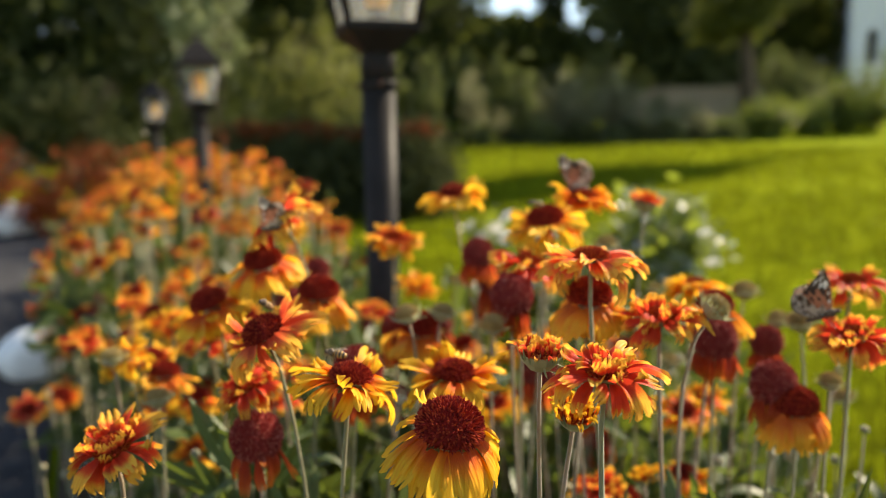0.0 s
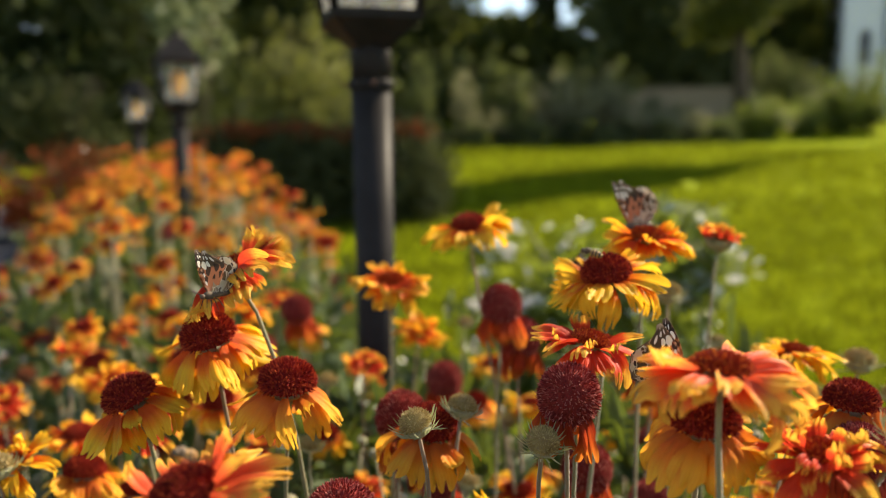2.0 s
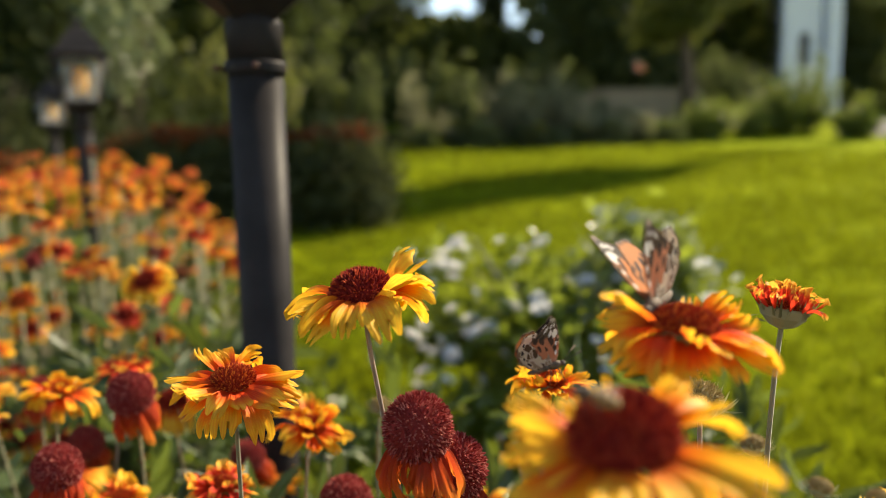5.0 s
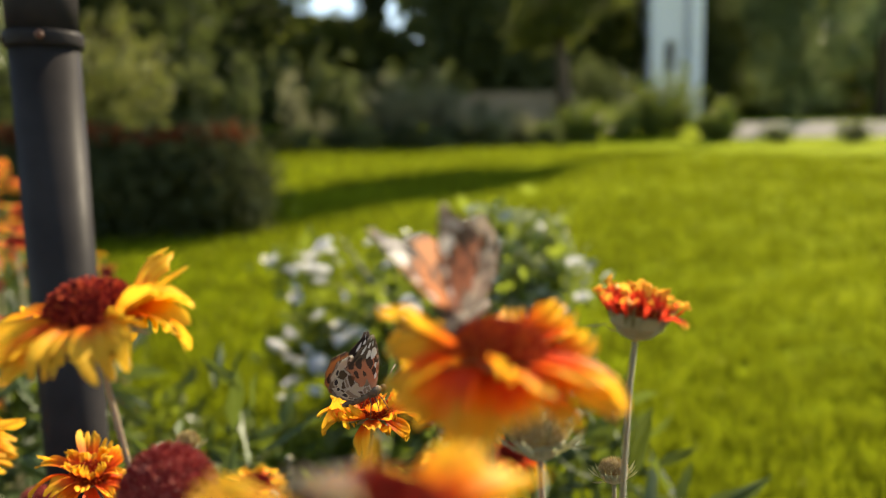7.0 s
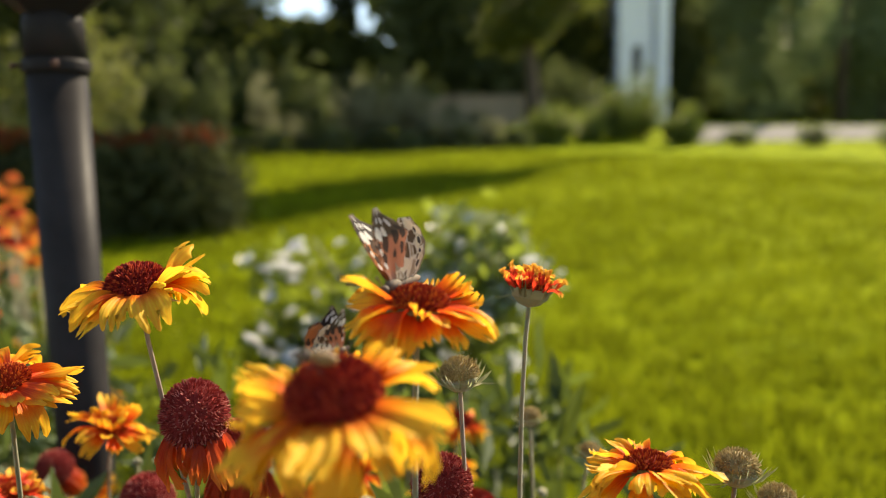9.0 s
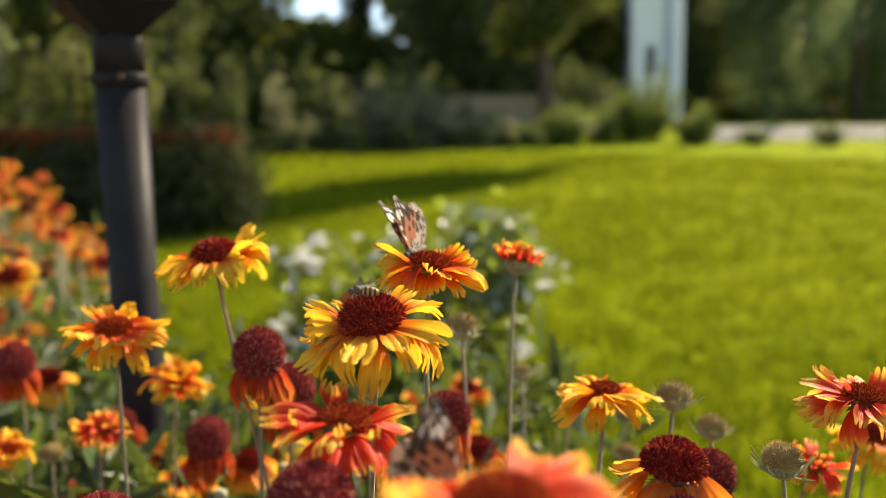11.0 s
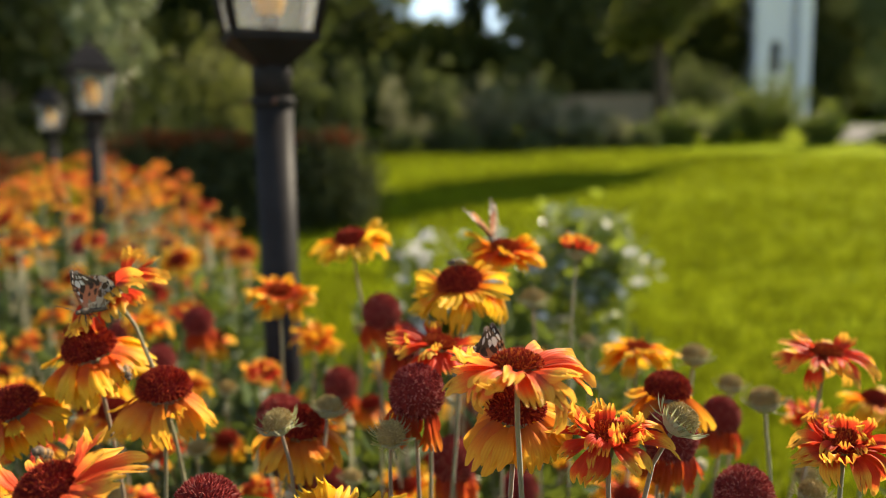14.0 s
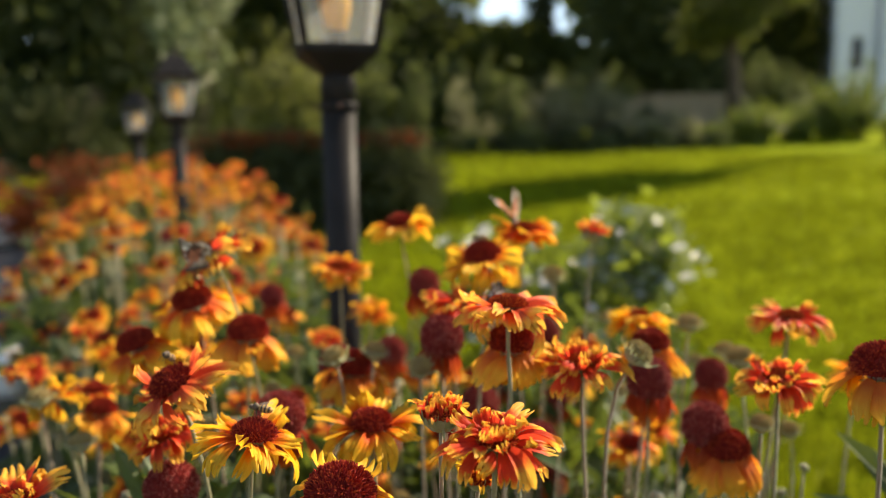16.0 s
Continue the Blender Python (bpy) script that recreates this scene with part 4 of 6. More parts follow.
PETALS = {}
for key, mat_ in (("Y", M_PETAL), ("R", M_PETAL_RED), ("O", M_PETAL_OLD), ("P", M_PETAL_PINK), ("T", M_PETAL_TIPPED), ("W", M_PETAL_WITHERED)):
    P_ = functools.partial(petal_mesh, "petal", mat_)
    PETALS[key] = {
        "flat": [P_(30, 0.3, 0.30, 1, 0.48, 0, 1, 20), P_(45, 0.45, 0.34, 1.05, 0.44, 0, 2), P_(10, 0.5, 0.30, 0.92, 0.46, 30, 3, 30), P_(20, 0.7, 0.28, 1.0, 0.38, 10, 21), P_(38, 0.2, 0.32, 0.96, 0.52, 0, 31, 35)],
        "arch": [P_(75, 0.4, 0.28, 1.05, 0.48, 0, 4), P_(105, 0.5, 0.32, 1.1, 0.44, 0, 5, 20), P_(60, 0.6, 0.28, 1.0, 0.46, 40, 6), P_(90, 0.8, 0.30, 0.95, 0.40, 0, 22, 30), P_(80, -0.3, 0.32, 1.0, 0.52, 0, 32)],
        "hang": [P_(50, -0.2, 0.26, 1.0, 0.62, 0, 7), P_(35, -0.35, 0.30, 1.04, 0.58, 20, 8), P_(65, -0.2, 0.26, 0.96, 0.62, 0, 9), P_(30, 0.3, 0.32, 1.0, 0.50, 40, 23), P_(45, -0.5, 0.28, 0.98, 0.60, 10, 33, -25)],
        "lift": [P_(-15, 0.5, 0.30, 0.9, 0.44, 20, 10, 40), P_(-45, 0.6, 0.32, 0.85, 0.42, 0, 11, 60), P_(90, 0.7, 0.28, 0.8, 0.42, 0, 12), P_(-70, 0.8, 0.30, 0.8, 0.36, 0, 24, 70)],
    }


def disc_mesh(name, mat_, count, height, spike, seed, full=0.5, fuzz=0.25, thin=0.038):
    """Domed centre of unit radius packed with pointed florets; full: how far below the equator it goes."""
    rng = random.Random(seed)
    verts, faces = [], []
    rings, sides = 9, 18
    for i in range(rings):
        a = math.pi * (0.5 + full * 0.5) * (i / (rings - 1)) if full else math.pi / 2 * i / (rings - 1)
        for k in range(sides):
            b = 2 * math.pi * k / sides
            verts.append((0.93 * math.sin(a) * math.cos(b), 0.93 * math.sin(a) * math.sin(b), 0.93 * height * math.cos(a)))
    for i in range(rings - 1):
        for k in range(sides):
            faces.append((i * sides + k, (i + 1) * sides + k, (i + 1) * sides + (k + 1) % sides, i * sides + (k + 1) % sides))
    lowest = math.cos(math.pi * (0.5 + full * 0.5))
    golden = math.pi * (3 - math.sqrt(5))
    for k in range(count):
        c = 1 - (1 - lowest) * (k + 0.5) / count
        s = math.sqrt(max(0, 1 - c * c))
        b = k * golden + rng.uniform(-0.08, 0.08)
        d = Vector((s * math.cos(b), s * math.sin(b), c))
        p = Vector((d.x * 0.92, d.y * 0.92, d.z * 0.92 * height))
        n = Vector((d.x, d.y, d.z / max(height, 0.3))).normalized()
        n = (n + Vector((rng.uniform(-fuzz, fuzz), rng.uniform(-fuzz, fuzz), rng.uniform(-fuzz, fuzz)))).normalized()
        t1 = n.orthogonal().normalized()
        t2 = n.cross(t1)
        ln, r = spike * rng.uniform(0.6, 1.4), thin * rng.uniform(0.8, 1.2)
        i0 = len(verts)
        for q in range(4):
            a = q * math.pi / 2
            verts.append(tuple(p + r * (math.cos(a) * t1 + math.sin(a) * t2)))
        for q in range(4):
            a = q * math.pi / 2 + 0.4
            verts.append(tuple(p + n * ln * 0.65 + r * 0.9 * (math.cos(a) * t1 + math.sin(a) * t2)))
        verts.append(tuple(p + n * ln))
        for q in range(4):
            faces.append((i0 + q, i0 + (q + 1) % 4, i0 + 4 + (q + 1) % 4, i0 + 4 + q))
            faces.append((i0 + 4 + q, i0 + 4 + (q + 1) % 4, i0 + 8))
    return raw_mesh(name, verts, faces, mat_)


DISC = [disc_mesh("disc", M_DISC, 900, 0.62, 0.14, 1, 0.0, 0.3, 0.030), disc_mesh("disc", M_DISC, 950, 0.78, 0.14, 2, 0.1, 0.3, 0.030), disc_mesh("disc", M_DISC_YOUNG, 700, 0.50, 0.15, 3, 0.0, 0.3, 0.034)]
SEED = [disc_mesh("seed_head", M_SEED, 1700, 1.0, 0.13, 4, 0.6, 0.45, 0.022), disc_mesh("seed_head", M_SEED, 1650, 1.08, 0.13, 5, 0.55, 0.45, 0.022), disc_mesh("seed_head", M_SEED_TAN, 1300, 0.92, 0.14, 6, 0.5, 0.5, 0.025)]


def calyx_mesh(seed, count, flare, length, w=0.16, loose=0, mat_=M_BRACT, cup=((0.10, -0.62), (0.30, -0.42), (0.72, -0.14), (0.80, 0.0))):
    """Hairy pointed bracts round the base of the head, unit radius."""
    rng = random.Random(seed)
    bm = bmesh.new()
    lathe(bm, cup, 10)
    for k in range(count):
        a = 2 * math.pi * k / count + rng.uniform(-0.15, 0.15)
        f = (flare if k % 5 or k // 5 >= loose else -0.25) + rng.uniform(-0.2, 0.2)
        d = Vector((math.cos(a), math.sin(a), 0))
        t = Vector((-math.sin(a), math.cos(a), 0))
        ln = length * rng.uniform(0.8, 1.2)
        p0 = d * 0.55 + Vector((0, 0, -0.2))
        if loose and k % 2:
            p0, ln = d * 0.40 + Vector((0, 0, -0.50)), ln * 0.85
        elif loose:
            p0 = d * 0.72 + Vector((0, 0, -0.26))
        p1 = p0 + (d * math.cos(f) + Vector((0, 0, math.sin(f)))) * ln * 0.55
        p2 = p1 + (d * math.cos(f + 0.3) + Vector((0, 0, math.sin(f + 0.3)))) * ln * 0.45
        vs = [bm.verts.new(p) for p in (p0 - t * w, p0 + t * w, p1 + t * w * 0.75, p2, p1 - t * w * 0.75)]
        bm.faces.new(vs)
    return mesh_of("calyx", bm, mat_, False)


CALYX = [calyx_mesh(1, 16, -0.35, 0.75), calyx_mesh(2, 14, -0.6, 0.7)]
BUD_HEAD = disc_mesh("disc", M_BUD, 420, 0.80, 0.20, 7, 0.1, 0.4, 0.034)
CALYX_BUD = [calyx_mesh(3, 52, 0.75, 0.95, 0.045, 3, M_BRACT_PALE, ((0.10, -0.60), (0.45, -0.48), (0.74, -0.22), (0.80, 0.0))), calyx_mesh(4, 46, 1.05, 0.80, 0.06, 3, M_BRACT, ((0.10, -0.62), (0.48, -0.50), (0.80, -0.22), (0.88, 0.05), (0.84, 0.16)))]


def lance_leaf(name, seed):
    rng = random.Random(seed)
    bm = bmesh.new()
    rows = []
    for i in range(6):
        v = i / 5
        w = 0.17 * math.sin(math.pi * (0.06 + 0.90 * v)) ** 0.8
        z = 0.30 * v - 0.55 * v * v
        rows.append([bm.verts.new((v, -w, z + w * 0.5)), bm.verts.new((v, 0, z)), bm.verts.new((v, w, z + w * 0.5))])
    for a, b in zip(rows, rows[1:]):
        bm.faces.new((a[0], b[0], b[1], a[1]))
        bm.faces.new((a[1], b[1], b[2], a[2]))
    return mesh_of(name, bm, M_LEAF)


LEAF = lance_leaf("leaf", 1)
LEANS = random.Random(77)


def stem_mesh(pts, r0, r1, mat_):
    bm = bmesh.new()
    n = len(pts)
    tube(bm, pts, [r0 + (r1 - r0) * k / (n - 1) for k in range(n)], 6)
    return mesh_of("stem", bm, mat_)


def plant_root(name, head, normal, label, category, group, rng, thick=0.0014, base=None):
    """Empty at the foot, and a curved stem that meets the head along its axis."""
    hx, hy, hz = head
    n = Vector(normal).normalized()
    foot = Vector((hx - n.x * 0.03 + rng.uniform(-0.05, 0.05), hy - n.y * 0.04 + rng.uniform(-0.02, 0.06), 0.016))
    if base is not None:
        foot = Vector((hx + base[0], hy + base[1], 0.016))
    r = root(name, foot.x, foot.y, foot.z, label, category, group)
    h = Vector(head) - foot
    a, b, c, d = Vector((0, 0, -0.02)), Vector((rng.uniform(-0.02, 0.02), 0, 0.45 * h.z)), h - n * min(0.09, 0.25 * h.z), h
    pts = []
    for k in range(12):
        t = k / 11
        pts.append((1 - t) ** 3 * a + 3 * t * (1 - t) ** 2 * b + 3 * t * t * (1 - t) * c + t ** 3 * d)
    put("stem", stem_mesh(pts, thick * 1.3, thick, rng.choice((M_STEM, M_STEM_BROWN))), r)
    for k in range(3):
        p = pts[2 + 2 * k]
        ln = rng.uniform(0.06, 0.10) * (1 - 0.16 * k)
        ob = put("leaf", LEAF, r, Matrix.Translation(p) @ Euler((rng.uniform(-0.3, 0.3), rng.uniform(-0.9, -0.2), rng.uniform(0, 6.28))).to_matrix().to_4x4())
        ob.scale = (ln, ln, ln)
    return r, h, n


def head_frame(h, n, spin):
    q = Vector((0, 0, 1)).rotation_difference(n)
    return Matrix.Translation(h) @ q.to_matrix().to_4x4() @ Matrix.Rotation(spin, 4, "Z")


FLOWER_WORDS = {
    "Y": "yellow blanket flower with a red centre", "R": "red blanket flower with yellow petal tips",
    "O": "fading orange blanket flower with a dark red dome", "P": "coral red blanket flower with pale yellow tips", "T": "orange red blanket flower with yellow tips"}


def flower(x, y, z, style="F", colour="Y", size=0.042, lean=(0.0, -0.1), petals=14, spin=0.0, seed=None, label="", up=0.0, heart=1.0, base=None, droop=0.0):
    """A single bloom on its stem. style F: open, D: reflexed skirt, G: seed ball, R: ruffled. lean: sideways tilt of the face."""
    rng = random.Random(seed if seed is not None else int(abs(x) * 7919 + abs(y) * 104729 + abs(z) * 331))
    n = (lean[0], lean[1], 1.0)
    words = label or {"F": FLOWER_WORDS[colour] + " wide open", "S": FLOWER_WORDS[colour] + " and broad level petals", "D": FLOWER_WORDS[colour] + " and drooping petals", "R": FLOWER_WORDS[colour] + " and ruffled rays", "G": "round dark red seed head of a faded blanket flower"}[style]
    r, h, n = plant_root("blanket_flower", (x, y, z), n, words, "flower", "blanket flowers of the near bed", rng, base=base)
    core = size * {"F": 0.36, "D": 0.40, "G": 0.47, "R": 0.30, "S": 0.31}[style] * heart
    m = head_frame(h, n, spin + rng.uniform(0, 6.28))
    if style == "G":
        me = SEED[rng.randrange(2)]
    elif style in "RS":
        me = DISC[2]
    else:
        me = DISC[rng.randrange(2)] if style == "F" else DISC[1]
    name = "seed_head" if style == "G" else "disc"
    ob = put(name, me, r, m @ Matrix.Translation((0, 0, 0.10 * core)))
    ob.scale = (core, core, core)
    under = style in "DG"
    ob = put("calyx", CALYX[rng.randrange(2)], r, m @ Matrix.Translation((0, 0, -0.34 * core if under else 0)))
    ob.scale = (core * (0.66 if under else 0.95),) * 3
    kinds = PETALS["W" if style == "G" else colour]
    rays = petals + (12 if style in "FS" else 8 if style == "R" else 3) if style != "G" else petals + 4
    for k in range(rays):
        a = 2 * math.pi * (k + rng.uniform(-0.28, 0.28)) / rays
        layer = k % 2
        if style == "F":
            kind = rng.choice(("flat", "flat", "arch", "arch", "arch", "lift", "hang"))
            pitch = rng.gauss(0, 20) + (16 if layer else -8)
            ln = size * rng.uniform(0.52, 0.82)
        elif style == "R":
            kind = rng.choice(("flat", "arch", "lift", "lift", "arch"))
            pitch = rng.uniform(-24, 22) + (14 if layer else -12)
            ln = size * rng.uniform(0.52, 0.76)
        elif style == "S":
            kind = rng.choice(("flat", "arch", "lift", "arch", "flat", "hang"))
            pitch = rng.gauss(0, 15) + (12 if layer else -6)
            ln = size * rng.uniform(0.58, 0.82)
        elif style == "D":
            kind = rng.choice(("hang", "hang", "arch", "hang", "flat", "lift" if rng.random() < 0.4 else "hang"))
            pitch = rng.uniform(16, 56) + droop
            ln = size * rng.uniform(0.60, 0.76)
        else:
            kind = rng.choice(("hang", "hang", "arch"))
            pitch = rng.uniform(62, 88)
            ln = size * rng.uniform(0.50, 0.78)
        out = m.to_3x3() @ Vector((math.cos(a), math.sin(a), 0))
        if style in "FS" and out.y < -0.25:
            pitch = max(pitch, 0.0 if style == "F" else -8.0)
            kind = rng.choice(("arch", "hang", "flat")) if kind == "lift" and rng.random() < 0.75 else kind
        pitch -= up * max(0.0, out.x - 0.25)
        rad = core * (0.80 if style != "G" else 0.74)
        low = {"F": -0.02, "R": -0.02, "S": -0.02, "D": -0.15, "G": -0.42}[style] * core
        mm = m @ Matrix.Rotation(a, 4, "Z") @ Matrix.Translation((rad, 0, low - 0.0015 * layer)) @ Matrix.Rotation(radians(pitch), 4, "Y") @ Matrix.Rotation(rng.gauss(0, 0.30), 4, "X")
        ob = put("petal", rng.choice(kinds[kind]), r, mm)
        ob.scale = (ln, ln * rng.uniform(0.85, 1.15) * (0.72 if style == "G" else 1.22 if style == "D" else 1.0), ln)
    if style in "FS":
        for k in range(rng.randint(0, 2)):
            a = rng.uniform(0, 6.28)
            if (m.to_3x3() @ Vector((math.cos(a), math.sin(a), 0))).y < -0.3:
                continue
            mm = m @ Matrix.Rotation(a, 4, "Z") @ Matrix.Translation((core * 0.86, 0, 0.05 * core)) @ Matrix.Rotation(radians(rng.uniform(-120, -60)), 4, "Y") @ Matrix.Rotation(rng.uniform(-0.5, 0.5), 4, "X")
            ob = put("petal", rng.choice(kinds["arch"]), r, mm)
            ln = size * rng.uniform(0.28, 0.42)
            ob.scale = (ln, ln, ln)
    if style == "R":
        inner = petals * 5 // 6
        for k in range(inner):
            a = 2 * math.pi * (k + 0.5 + rng.uniform(-0.3, 0.3)) / inner
            mm = m @ Matrix.Rotation(a, 4, "Z") @ Matrix.Translation((core * 0.6, 0, 0.12 * core)) @ Matrix.Rotation(radians(rng.uniform(-55, -15)), 4, "Y")
            ob = put("petal", rng.choice(kinds["lift"]), r, mm)
            ln = size * rng.uniform(0.36, 0.54)
            ob.scale = (ln, ln, ln)
    return r


def bud(x, y, z, size=0.012, colour="Y", opening=0.0, lean=(0.0, 0.0), base=None):
    """A closed or half-open bud: hairy green bracts, with young rays showing when it opens."""
    rng = random.Random(int(abs(x) * 7919 + abs(y) * 104729 + abs(z) * 331))
    words = "half open blanket flower bud with yellow tipped rays" if opening else "closed hairy green blanket flower bud"
    r, h, n = plant_root("blanket_flower_bud", (x, y, z), (lean[0], lean[1], 1.0), words, "bud", "buds of the near bed", rng, 0.0013, base)
    m = head_frame(h, n, rng.uniform(0, 6.28))
    ob = put("calyx", CALYX_BUD[1 if opening else 0], r, m)
    ob.scale = (size * (0.88 if opening else 1.0),) * 2 + (size,)
    ob = put("disc", BUD_HEAD if not opening else DISC[2], r, m @ Matrix.Translation((0, 0, (0.12 if opening else 0.22) * size)))
    ob.scale = (size * 0.80, size * 0.80, size * (0.5 if opening else 0.80))
    if opening:
        for k in range(42):
            ring = k % 3
            a = 2 * math.pi * k / 42 + rng.uniform(-0.12, 0.12)
            mm = m @ Matrix.Rotation(a, 4, "Z") @ Matrix.Translation((size * (0.80, 0.62, 0.40)[ring], 0, (0.06, 0.14, 0.18)[ring] * size)) @ Matrix.Rotation(-radians((60, 74, 84)[ring] - opening * (34, 20, 8)[ring] + rng.uniform(-10, 10)), 4, "Y")
            ob = put("petal", rng.choice(PETALS[colour]["lift"]), r, mm)
            ln = size * rng.uniform(0.62, 0.86) * (1 + 0.3 * opening)
            ob.scale = (ln, ln * 0.62, ln)
    return r


# named blooms of the near bed
F = {}
F["f1"] = flower(-0.162, 0.691, 0.790, "S", "R", 0.040, (-0.85, -0.05), 14, heart=1.2)
F["f2"] = flower(-0.179, 0.692, 0.748, "D", "Y", 0.044, (-0.15, -0.30), 14)
F["f3"] = flower(-0.227, 0.679, 0.712, "D", "Y", 0.042, (-0.35, -0.25), 13)
F["f4"] = flower(-0.125, 0.674, 0.722, "D", "O", 0.045, (0.05, -0.15), 14, droop=12)
F["h6"] = flower(-0.133, 0.510, 0.725, "F", "P", 0.041, (-0.45, -0.20), 13)
flower(-0.078, 0.930, 0.743, "S", "T", 0.040, (0.05, -0.3), 15)
F["f6"] = flower(-0.003, 0.914, 0.793, "F", "Y", 0.049, (-0.06, 0.02), 13, up=60, heart=1.0, seed=3, base=(0.10, 0.02))
flower(0.025, 0.888, 0.725, "G", "O", 0.039, (0.03, -0.05), 13)
flower(0.046, 0.930, 0.684, "G", "O", 0.042, (0.10, 0.0), 13)
F["f9"] = flower(0.086, 0.729, 0.780, "F", "Y", 0.044, (-0.12, -0.14), 14, heart=1.1, seed=8)
F["f10"] = flower(0.133, 0.805, 0.797, "S", "T", 0.038, (0.05, -0.12), 18, heart=1.2, seed=2, base=(0.015, 0.01))
bud(0.221, 0.891, 0.784, 0.0165, "R", 1.0, (0.16, 0.0), (0.012, 0.0))
F["f12"] = flower(0.065, 0.673, 0.748, "S", "R", 0.038, (0.22, -0.12), 14)
F["g8"] = flower(0.094, 0.530, 0.772, "S", "P", 0.043, (0.05, 0.06), 15)
F["g9"] = flower(0.099, 0.562, 0.738, "D", "O", 0.042, (0.0, -0.2), 14, droop=12)
flower(0.047, 0.642, 0.722, "G", "O", 0.039, (0.05, -0.05), 13)
bud(0.029, 0.618, 0.704, 0.011, "Y", 0.0, (0.05, -0.6))
F["g12"] = flower(0.148, 0.545, 0.726, "R", "R", 0.040, (0.0, -0.15), 17)
bud(0.187, 0.547, 0.732, 0.012, "Y", 0.0, (0.9, -0.1))
flower(0.225, 0.652, 0.680, "G", "O", 0.040, (0.0, 0.0), 11)
F["g1"] = flower(0.233, 0.679, 0.706, "D", "O", 0.041, (0.0, -0.1), 12, droop=24)
flower(0.256, 0.811, 0.702, "S", "Y", 0.040, (0.05, 0.10), 14)
F["g3"] = flower(0.366, 0.699, 0.724, "S", "R", 0.039, (0.05, -0.05), 14)
bud(0.359, 0.839, 0.655, 0.013)
bud(0.329, 0.719, 0.680, 0.014, "Y", 0.0, (-0.1, 0.0))
bud(0.309, 0.810, 0.693, 0.014, "Y", 0.0, (0.1, 0.0))
bud(0.175, 0.887, 0.735, 0.014, "Y", 0.0, (-0.05, -0.05))
F["h1"] = flower(-0.003, 0.532, 0.688, "F", "Y", 0.042, (0.05, -0.14), 14)
F["h2"] = flower(-0.068, 0.466, 0.706, "F", "Y", 0.038, (0.14, -0.04), 13)
F["h8"] = flower(-0.005, 0.393, 0.700, "D", "Y", 0.046, (0.15, -0.30), 14)
F["h4"] = flower(0.076, 0.381, 0.734, "R", "R", 0.036, (0.10, -0.15), 18)
bud(0.048, 0.430, 0.730, 0.015, "R", 0.2, (0.05, -0.05))
bud(0.070, 0.440, 0.690, 0.014, "Y", 0.6, (0.1, -0.3))
flower(-0.160, 0.560, 0.672, "R", "R", 0.036, (-0.2, -0.25), 14)
flower(-0.153, 0.549, 0.634, "G", "O", 0.042, (0.0, -0.1), 12)
flower(-0.080, 0.588, 0.674, "G", "O", 0.042, (0.05, -0.05), 11)
F["h11"] = flower(0.275, 0.600, 0.640, "D", "O", 0.042, (-0.15, -0.25), 13, droop=20)
flower(0.262, 0.615, 0.652, "G", "O", 0.040, (-0.1, 0.0), 10)
flower(-0.230, 0.480, 0.655, "R", "R", 0.042, (-0.1, -0.35), 15)
flower(-0.330, 0.720, 0.650, "R", "Y", 0.036, (-0.3, -0.25), 13)
flower(-0.035, 0.702, 0.682, "D", "O", 0.044, (0.1, -0.2), 13)
bud(-0.042, 0.631, 0.710, 0.0115, "Y", 0.0, (-0.3, -0.2))
bud(-0.015, 0.692, 0.698, 0.0115, "Y", 0.0, (0.2, 0.1))
flower(-0.028, 1.066, 0.600, "G", "O", 0.044, (0.0, 0.0), 12)
flower(-0.058, 1.107, 0.649, "R", "T", 0.040, (0.2, -0.25), 14)
flower(-0.118, 1.053, 0.626, "R", "R", 0.036, (0.2, -0.1), 13)
flower(-0.384, 1.719, 0.674, "F", "Y", 0.048, (-0.1, -0.9), 15)
F["r42"] = flower(0.300, 0.570, 0.705, "R", "R", 0.040, (-0.1, -0.2), 16)
flower(0.335, 0.500, 0.735, "D", "O", 0.044, (-0.2, -0.1), 13)
flower(0.084, 0.778, 0.617, "G", "O", 0.042, (0.0, 0.0), 10)
flower(0.166, 0.899, 0.663, "G", "O", 0.040, (0.0, 0.0), 10)
flower(0.424, 0.809, 0.632, "R", "R", 0.034, (0.2, -0.1), 13)
flower(0.327, 0.790, 0.642, "G", "O", 0.036, (0.0, 0.0), 9)
flower(0.514, 0.850, 0.630, "F", "Y", 0.036, (0.1, -0.1), 13)
flower(-0.059, 0.763, 0.665, "G", "O", 0.042, (0.0, 0.0), 11)
F["bf"] = flower(0.115, 0.985, 0.718, "R", "T", 0.036, (0.1, -0.05), 14)


